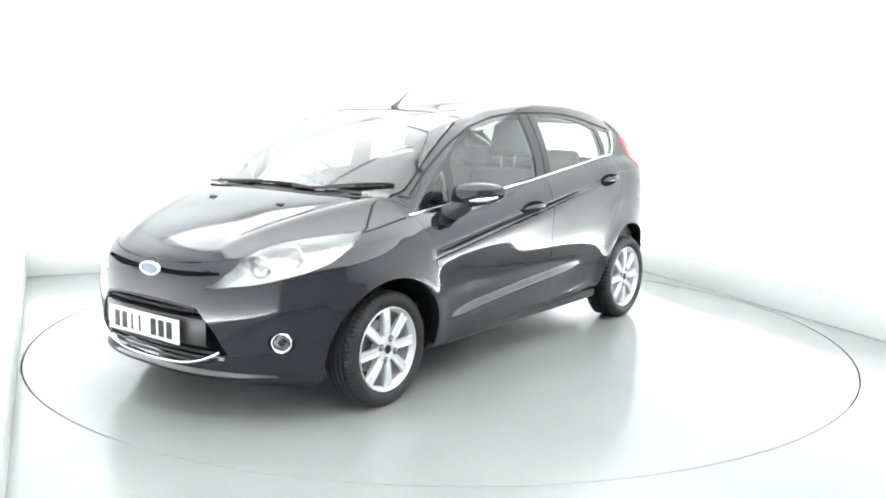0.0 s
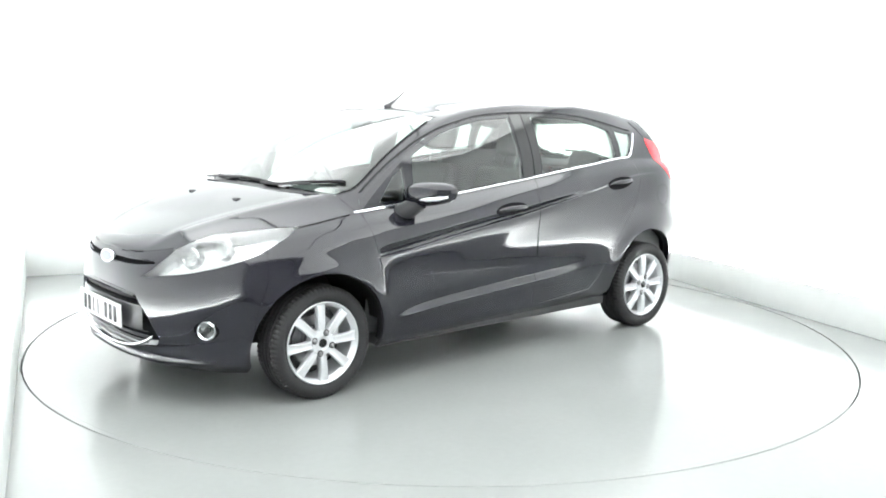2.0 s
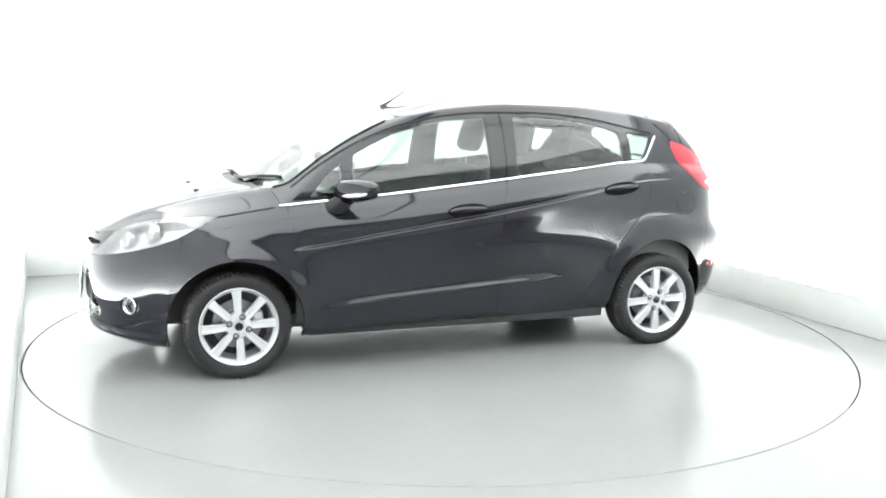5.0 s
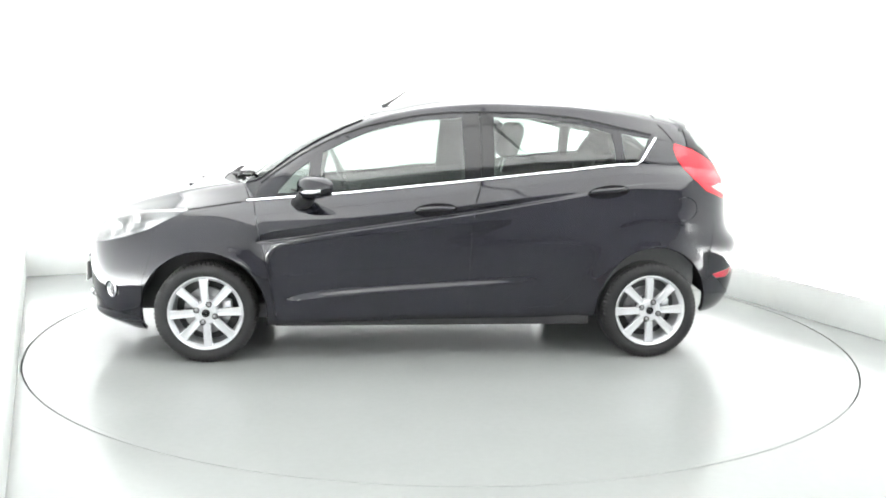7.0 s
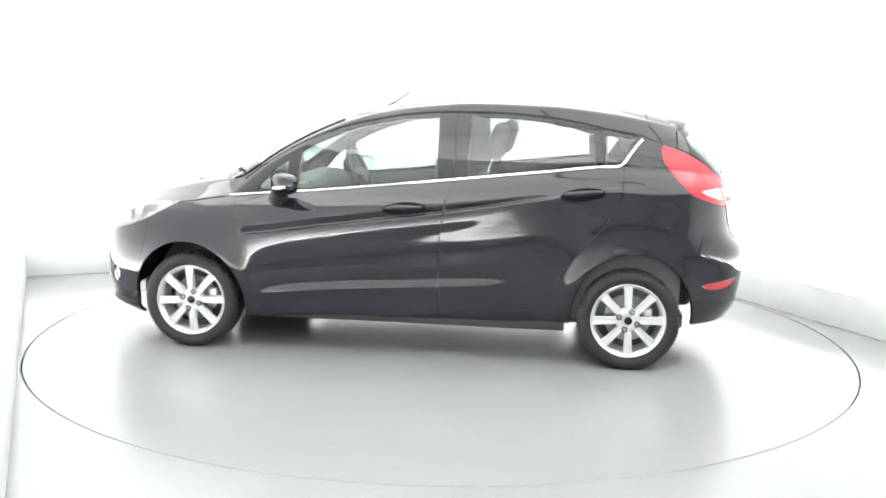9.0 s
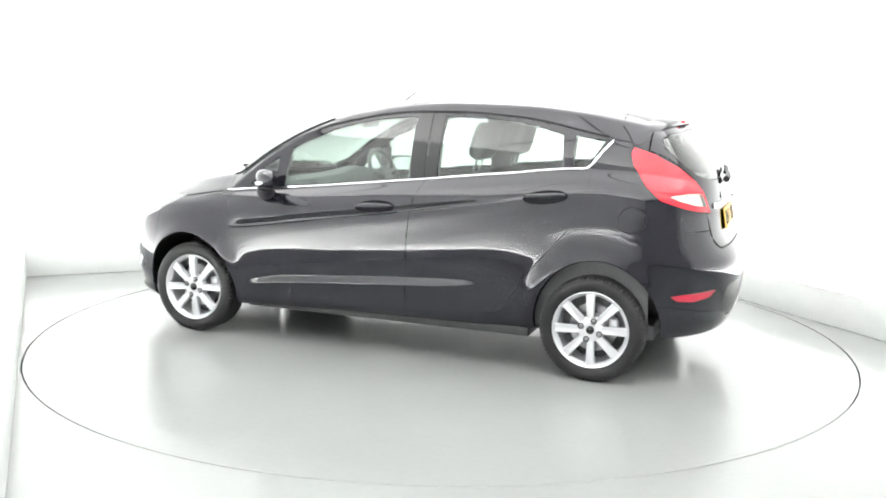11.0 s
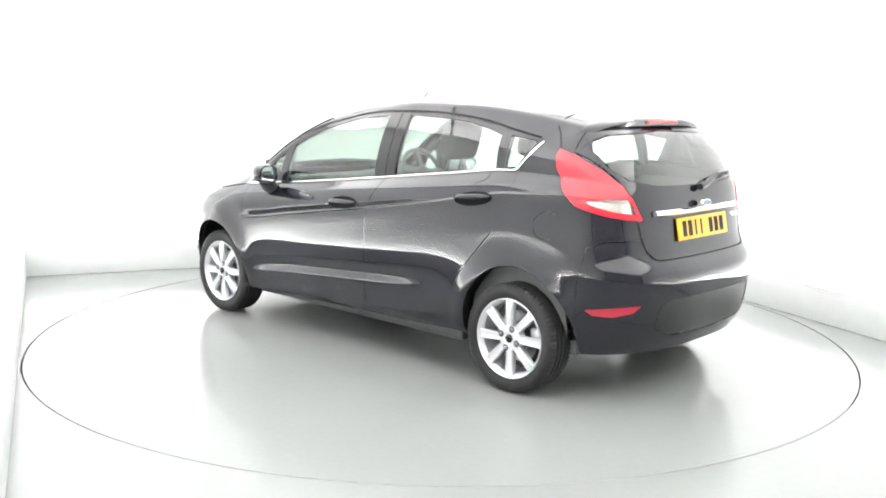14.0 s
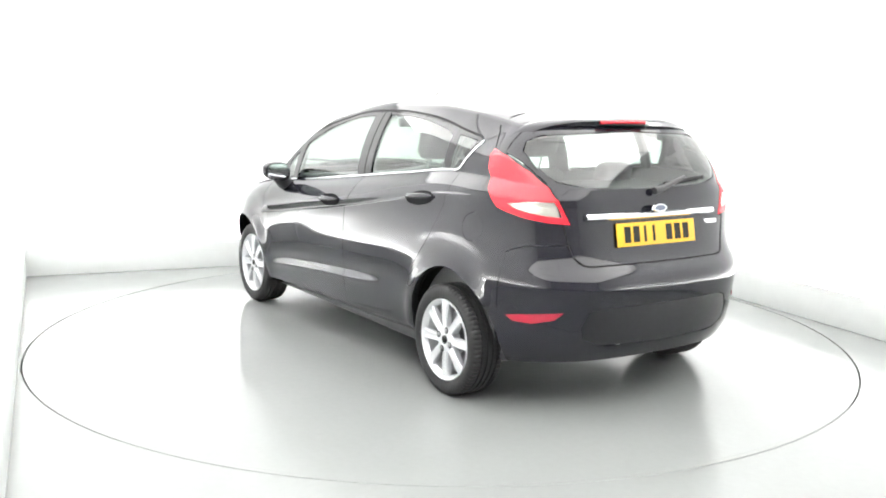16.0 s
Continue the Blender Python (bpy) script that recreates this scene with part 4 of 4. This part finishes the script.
    bm = tube([(0.725, 0.89 * sy, 0.950), (0.700, 0.93 * sy, 0.953), (0.662, 0.968 * sy, 0.958), (0.620, 0.996 * sy, 0.966)], [0.006, 0.012, 0.012, 0.007], 8)
    part("indicator_lens", bm, REFLECTOR, mirror, "clear side indicator lens")
    bm = tube([(0.735, 0.765 * sy, 0.872), (0.715, 0.81 * sy, 0.893), (0.690, 0.86 * sy, 0.935)], [0.044, 0.047, 0.042], 12)
    for v in bm.verts:
        v.co.x = 0.70 + (v.co.x - 0.70) * 1.15
    part("mirror_foot", bm, BLACK, mirror)

# ---------------- the car: tail details ----------------
bm = bmesh.new()
edge = curve([0.0, 0.25, 0.40, 0.49, 0.55, 0.59], [-1.567, -1.562, -1.542, -1.517, -1.492, -1.46])
edge_z = curve([0.0, 0.25, 0.40, 0.49, 0.55, 0.59], [1.366, 1.360, 1.345, 1.322, 1.291, 1.246])
rows = []
for i in range(61):
    y = -0.59 + 1.18 * i / 60
    a = abs(y)
    root = near_shell((-1.44, y, 1.378 - 0.12 * max(0, a - 0.42) / 0.2), 0.001)
    tip = Vector((edge(a), y, edge_z(a)))
    th = 0.030 - 0.016 * (a / 0.59) ** 2
    under = near_shell((tip.x + 0.05, y * 0.99, tip.z - 0.045), 0.0)
    mids = []
    for k in range(7):
        w = k / 6
        p = root.lerp(tip, w)
        p.z += 0.006 * 4 * w * (1 - w)
        mids.append(p)
    back = [Vector((tip.x - 0.004, y, tip.z - 0.006)), Vector((tip.x + 0.004, y, tip.z - th)), (Vector((tip.x, y, tip.z - th)) * 0.5 + under * 0.5), under]
    rows.append([bm.verts.new(p) for p in mids + back])
for a, b in zip(rows, rows[1:]):
    for i in range(len(a) - 1):
        bm.faces.new((a[i], b[i], b[i + 1], a[i + 1]))
bm.faces.new(rows[0])
bm.faces.new(rows[-1])
bmesh.ops.recalc_face_normals(bm, faces=bm.faces)
spoiler = part("spoiler", bm, PAINT, car, "black roof spoiler over the rear window", sharp=40)
pts = [(edge(abs(y)) - 0.006, y, edge_z(abs(y)) - 0.013) for y in np.linspace(-0.15, 0.15, 15)]
part("brake_light", tube(pts, 0.008, 8), REDLENS, spoiler, "long red high-level brake light")
# seam between roof and spoiler, down to the tail lights
half = [on_shell(*q) for q in ((-1.392, 1.228), (-1.372, 1.262), (-1.345, 1.300), (-1.322, 1.322))]
over = [near_shell((-1.312, y, roof_c(-1.312) - (roof_c(-1.312) - roof_e(-1.312)) * (y / 0.54) ** 3), 0.0) for y in np.linspace(0.50, 0.40, 5)]
for sy in (1, -1):
    part("spoiler_seam", tube([(p.x, p.y * sy, p.z) for p in half + over], [0.0032] * (len(half) + len(over) - 2) + [0.002, 0.0008], 6), SEAL, spoiler)
# dark joint round the lower half of the tailgate
side = [(0.549, 1.0), (0.534, 0.892), (0.517, 0.815), (0.506, 0.775), (0.495, 0.745), (0.478, 0.722), (0.455, 0.708), (0.43, 0.704), (0.40, 0.703), (0.2, 0.703)]
line = []
for y, z in side + [(0.0, 0.703)] + [(-y, z) for y, z in side[::-1]]:
    h = BVH.ray_cast(Vector((-3, abs(y), z)), Vector((1, 0, 0)))[0]
    if h:
        line.append((h.x + 0.001, y, z))
part("tailgate_joint", tube(line, 0.0045, 6), SEAL, car)
# chrome grip bar over the plate
bm = bmesh.new()
rows = []
for i in range(31):
    y = -0.425 + 0.85 * i / 30
    p = near_shell((-1.85, y, 0.925), 0.0)
    rows.append([bm.verts.new((p.x - dx, y, z)) for dx, z in ((0.0, 0.908), (0.014, 0.909), (0.020, 0.916), (0.018, 0.930), (0.008, 0.937), (-0.01, 0.937))])
for a, b in zip(rows, rows[1:]):
    for i in range(5):
        bm.faces.new((a[i], b[i], b[i + 1], a[i + 1]))
bm.faces.new(rows[0])
bm.faces.new(rows[-1])
bmesh.ops.recalc_face_normals(bm, faces=bm.faces)
part("grip_bar", bm, CHROME, tailgate, "broad chrome bar above the number plate")
b2 = oval(0.046, 0.020, 0.012, (-1.838, 0, 0.955), (-10, 180), CHROME, "rear_badge", car)
oval(0.038, 0.015, 0.014, (-1.838, 0, 0.955), (-10, 180), BLUE, "badge_field", b2)
for y0, w, z in ((-0.40, 0.05, 0.868),):
    bm = bmesh.new()
    p = near_shell((-1.84, y0, z), 0.0)
    box(bm, (p.x - 0.003, y0 - w, z - 0.011), (p.x + 0.003, y0 + w, z + 0.011), 0.002)
    part("model_mark", bm, CHROME, tailgate, "small chrome bar for lettering")
# rear wiper
q = [near_shell(p, d) for p, d in (((-1.78, 0.0, 1.025), 0.02), ((-1.78, -0.05, 1.035), 0.03), ((-1.75, -0.22, 1.072), 0.026))]
rw = part("rear_wiper", tube(q, [0.020, 0.016, 0.010], 8), BLACK, car, "black rear window wiper")
q = [near_shell((-1.76, -0.08 - 0.30 * k / 8, 1.05 + 0.035 * k / 8), 0.014) for k in range(9)]
part("blade", tube(q, 0.009, 6), SEAL, rw)

# ---------------- the car: wheels ----------------
def wheel_meshes():
    out = []
    R = TYRE_R
    prof = [(0.196, 0.060), (0.203, 0.078), (0.215, 0.088), (0.235, 0.0945), (0.252, 0.092), (0.263, 0.086), (R - 0.004, 0.078), (R, 0.068)]
    for g in (0.045, 0.015, -0.015, -0.045):
        prof += [(R, g + 0.005), (R - 0.007, g + 0.004), (R - 0.007, g - 0.004), (R, g - 0.005)]
    prof += [(R, -0.068), (R - 0.004, -0.078), (0.252, -0.092), (0.235, -0.0945), (0.203, -0.078), (0.196, -0.06)]
    tyre = lathe(prof, 216)
    for v in tyre.verts:
        # slots across the tread shoulders
        turn_ = round(math.atan2(v.co.z, v.co.x) / (2 * math.pi) * 216) % 3
        if turn_ == 0 and abs(v.co.y) > 0.04 and math.hypot(v.co.x, v.co.z) > 0.258:
            v.co.x, v.co.z = v.co.x * 0.978, v.co.z * 0.978
    out.append(("tyre", mesh_of(tyre, "tyre", RUBBER), "black tyre with grooved tread"))
    rim = lathe([(0.170, -0.07), (0.186, -0.07), (0.188, 0.03), (0.190, 0.062), (0.203, 0.074), (0.2035, 0.083), (0.200, 0.086), (0.197, 0.084), (0.190, 0.072), (0.180, 0.058), (0.178, 0.0), (0.170, -0.07)], 96)
    out.append(("rim", mesh_of(rim, "rim", ALLOY), "silver alloy rim"))
    hub = lathe([(0.070, 0.03), (0.068, 0.066), (0.058, 0.076), (0.034, 0.078), (0.030, 0.074), (0.001, 0.074)], 48)
    out.append(("hub", mesh_of(hub, "hub", ALLOY), ""))
    cap_ = lathe([(0.022, 0.072), (0.0215, 0.079), (0.017, 0.081), (0.001, 0.081)], 32)
    out.append(("centre_cap", mesh_of(cap_, "centre_cap", GLOSSBLACK), "small black centre cap"))
    disc = lathe([(0.05, -0.02), (0.128, -0.02), (0.128, 0.0), (0.08, 0.0), (0.078, 0.02), (0.001, 0.02)], 48)
    out.append(("brake_disc", mesh_of(disc, "brake_disc", STEEL), "grey steel brake disc"))
    back = lathe([(0.18, -0.045), (0.001, -0.045)], 40)
    out.append(("back_plate", mesh_of(back, "back_plate", BLACK), ""))
    bm = bmesh.new()
    box(bm, (-0.135, -0.03, -0.03), (-0.085, 0.018, 0.055), 0.012)
    out.append(("brake_caliper", mesh_of(bm, "brake_caliper", REFLECTOR), "bright metal brake caliper"))
    bm = bmesh.new()
    sec = []
    for r, hw, y, d in ((0.045, 0.0175, 0.074, 0.05), (0.075, 0.0200, 0.079, 0.045), (0.11, 0.0215, 0.081, 0.04), (0.15, 0.0230, 0.080, 0.036), (0.178, 0.0250, 0.077, 0.03), (0.193, 0.031, 0.074, 0.03)):
        sec.append([bm.verts.new(q) for q in ((-hw * 0.8, y - d, r), (-hw, y - 0.009, r), (-hw + 0.005, y - 0.001, r), (-0.003, y - 0.0045, r), (0.003, y - 0.0045, r), (hw - 0.005, y - 0.001, r), (hw, y - 0.009, r), (hw * 0.8, y - d, r))])
    for a, b in zip(sec, sec[1:]):
        for i in range(7):
            bm.faces.new((a[i], a[i + 1], b[i + 1], b[i]))
    bmesh.ops.recalc_face_normals(bm, faces=bm.faces)
    spoke = mesh_of(bm, "spoke", ALLOY)
    spoke.set_sharp_from_angle(angle=radians(30))
    nut = mesh_of(lathe([(0.0105, 0.05), (0.0105, 0.085), (0.008, 0.088), (0.001, 0.088)], 6), "wheel_nut", STEEL)
    well = mesh_of(lathe([(0.0165, 0.0785), (0.0165, 0.0802), (0.0115, 0.0802), (0.0110, 0.078)], 20), "nut_seat", BLACK)
    return out, spoke, nut, well


parts_w, spoke_me, nut_me, seat_me = wheel_meshes()
for me in [q[1] for q in parts_w]:
    me.set_sharp_from_angle(angle=radians(32))
for sx, sy, spin in ((1, 1, 3), (-1, 1, 2), (1, -1, 14), (-1, -1, 30)):
    w = new("wheel")
    w.parent = car
    tagged(w, "eight-spoke silver alloy wheel with a black tyre")
    w.matrix_local = pose(sx * WHEEL_X, sy * 0.742, WHEEL_Z, 0, 0, 0 if sy > 0 else 180) @ pose(0, 0, 0, 0, spin, 0)
    for name, me, label in parts_w:
        o = new(name, me)
        o.parent = w
        if label:
            tagged(o, label)
    for k in range(8):
        o = new("spoke", spoke_me)
        o.parent = w
        o.matrix_local = pose(0, 0, 0, 0, 45 * k, 0)
    for k in range(4):
        a = radians(90 * k + 22)
        for name, me in (("wheel_nut", nut_me), ("nut_seat", seat_me)):
            o = new(name, me)
            o.parent = w
            o.location = (0.052 * math.cos(a), 0.0, 0.052 * math.sin(a))

# ---------------- the car: cabin ----------------
def pillar_lining(foot, head, z0_, z1_, sy):
    """An inner trim sheet behind a pillar; foot and head give its fore and aft edges."""
    bm = bmesh.new()
    rows = []
    for k in range(13):
        w = k / 12
        z = z0_ + (z1_ - z0_) * w
        xa, xb = foot[0] + (head[0] - foot[0]) * w, foot[1] + (head[1] - foot[1]) * w
        a, b = on_shell(xa, z, -0.016), on_shell(xb, z, -0.016)
        rows.append([bm.verts.new((p.x, (p.y - d) * sy, p.z)) for p, d in ((a, 0.0), (a.lerp(b, 0.2), 0.022), (a.lerp(b, 0.8), 0.022), (b, 0.0))])
    for a, b in zip(rows, rows[1:]):
        for i in range(3):
            bm.faces.new((a[i], a[i + 1], b[i + 1], b[i]))
    part("pillar_lining", bm, TRIM, car, "dark grey plastic pillar lining")


for sy in (1, -1):
    pillar_lining((-0.150, -0.350), (-0.172, -0.345), 0.97, 1.362, sy)
    pillar_lining((-1.030, -1.100), (-1.020, -1.100), 1.085, 1.290, sy)
    pillar_lining((0.705, 0.635), (0.690, 0.600), 0.935, 1.110, sy)
roof_lining = bmesh.new()
rows = []
for i in range(15):
    x = 0.18 - 1.62 * i / 14
    rows.append([roof_lining.verts.new((x, y, roof_e(x) + (roof_c(x) - roof_e(x)) * (1 - (abs(y) / 0.57) ** 2.4) - 0.035)) for y in np.linspace(-0.53, 0.53, 15)])
for a, b in zip(rows, rows[1:]):
    for i in range(14):
        roof_lining.faces.new((a[i], a[i + 1], b[i + 1], b[i]))
LINING = mat("pale_roof_lining", (0.45, 0.45, 0.43), 0.9, grain=(80, 0.06))
part("roof_lining", roof_lining, LINING, car)
bm = bmesh.new()
box(bm, (-1.55, -0.68, 0.22), (1.25, 0.68, 0.30), 0.01)
part("cabin_floor", bm, CLOTH, car)
for sy in (1, -1):
    bm = bmesh.new()
    rows = []
    for i in range(30):
        x = 0.93 - 2.45 * i / 29
        zt = shoulder_z(x) - 0.012
        rows.append([bm.verts.new((x, sy * y, z)) for y, z in ((0.70, 0.25), (0.735, 0.45), (0.70, 0.68), (0.69, zt - 0.08), (0.70, zt))])
    for a, b in zip(rows, rows[1:]):
        for i in range(4):
            bm.faces.new((a[i], a[i + 1], b[i + 1], b[i]))
    part("door_lining", bm, TRIM, car)
bm = bmesh.new()
rows = []
for i in range(25):
    y = -0.66 + 1.32 * i / 24
    fx = 1.06 - 0.22 * (y / 0.66) ** 2
    hump = 0.035 * math.exp(-((y + 0.36) / 0.2) ** 2)
    rows.append([bm.verts.new((x, y, z)) for x, z in ((fx, 0.915), (fx - 0.08, 0.93), (0.79, 0.945 + hump), (0.70, 0.94 + hump), (0.655, 0.90), (0.64, 0.78), (0.70, 0.62), (0.74, 0.40))])
for a, b in zip(rows, rows[1:]):
    for i in range(7):
        bm.faces.new((a[i], a[i + 1], b[i + 1], b[i]))
part("dashboard", bm, TRIM, car, "dark grey moulded dashboard")
bm = bmesh.new()
ring = [(0.185 * math.cos(2 * math.pi * k / 40), 0.185 * math.sin(2 * math.pi * k / 40)) for k in range(40)]
mw = Matrix.Translation((0.50, -0.36, 0.93)) @ pose(0, 0, 0, 0, -65, 0)
wheel_bm = tube([mw @ Vector((a, b, 0)) for a, b in ring], 0.015, 8, True)
steer = part("steering_wheel", wheel_bm, TRIM, car, "dark steering wheel on the car's right side")
for a in (-10, 190, 270):
    part("wheel_spoke", tube([mw @ Vector((0.03 * math.cos(radians(a + 90)), 0.03 * math.sin(radians(a + 90)), 0.01)), mw @ Vector((0.18 * math.cos(radians(a + 90)), 0.18 * math.sin(radians(a + 90)), 0))], 0.016, 8), TRIM, steer)
bm = lathe([(0.06, -0.03), (0.062, 0.015), (0.05, 0.025), (0.001, 0.028)], 24)
bmesh.ops.transform(bm, matrix=mw @ pose(0, 0, 0, 90), verts=bm.verts)
part("wheel_boss", bm, TRIM, steer)
bm = bmesh.new()
box(bm, (0.42, -0.10, 1.265), (0.45, 0.10, 1.325), 0.012)
part("rear_view_mirror", bm, BLACK, car)


def cushion(lo, hi, bev, m):
    bm = bmesh.new()
    box(bm, lo, hi, bev)
    bmesh.ops.transform(bm, matrix=m, verts=bm.verts)
    return bm


for sy in (1, -1):
    seat = new("seat")
    seat.parent = car
    tagged(seat, "dark grey cloth front seat with a headrest")
    at = Matrix.Translation((-0.02, sy * 0.36, 0.30))
    part("cushion", cushion((-0.24, -0.25, 0.0), (0.26, 0.25, 0.20), 0.06, at), CLOTH, seat)
    lean = at @ Matrix.Translation((-0.22, 0, 0.12)) @ pose(0, 0, 0, 0, -17, 0)
    part("backrest", cushion((-0.07, -0.25, 0.0), (0.06, 0.25, 0.64), 0.055, lean), CLOTH, seat)
    part("headrest", cushion((-0.055, -0.14, 0.725), (0.05, 0.14, 0.945), 0.05, lean), CLOTH, seat)
    for py in (-0.05, 0.05):
        part("headrest_post", tube([lean @ Vector((0, py, 0.58)), lean @ Vector((0, py, 0.75))], 0.007, 8), CHROME, seat)
bench = new("rear_seat")
bench.parent = car
tagged(bench, "dark grey cloth rear bench seat with headrests")
part("cushion", cushion((-0.95, -0.62, 0.36), (-0.50, 0.62, 0.54), 0.05, Matrix()), CLOTH, bench)
lean = Matrix.Translation((-0.93, 0, 0.48)) @ pose(0, 0, 0, 0, -20, 0)
part("backrest", cushion((-0.06, -0.60, 0.0), (0.07, 0.60, 0.52), 0.05, lean), CLOTH, bench)
for py in (-0.36, 0.36):
    part("headrest", cushion((-0.05, py - 0.12, 0.53), (0.05, py + 0.12, 0.68), 0.045, lean), CLOTH, bench)
bm = bmesh.new()
box(bm, (-1.66, -0.54, 1.005), (-1.14, 0.54, 1.025), 0.008)
part("parcel_shelf", bm, CLOTH, car, "dark parcel shelf under the rear window")
OFFSET = (0.1275, -0.0987)      # the car stands a little off the turntable's axis
TURN = [(0.0, 52.98), (0.25, 52.25), (0.5, 51.0), (1.0, 47.6), (1.5, 44.15), (3.5, 30.4), (5.25, 18.4), (7.0, 6.4), (9.0, -7.5), (10.75, -19.8), (12.5, -32.1), (14.5, -46.05), (16.0, -56.55)]


def motions():
    rows, disc = [], []
    for t, a in TURN:
        th = radians(180 + a)
        x = OFFSET[0] * math.cos(th) - OFFSET[1] * math.sin(th)
        y = OFFSET[0] * math.sin(th) + OFFSET[1] * math.cos(th)
        rows.append((t, pose(x, y, 0, 0, 0, 180 + a)))
        disc.append((t, pose(0, 0, 0, 0, 0, 180 + a)))
    walk(car, rows)
    walk(turntable, disc)


motions()
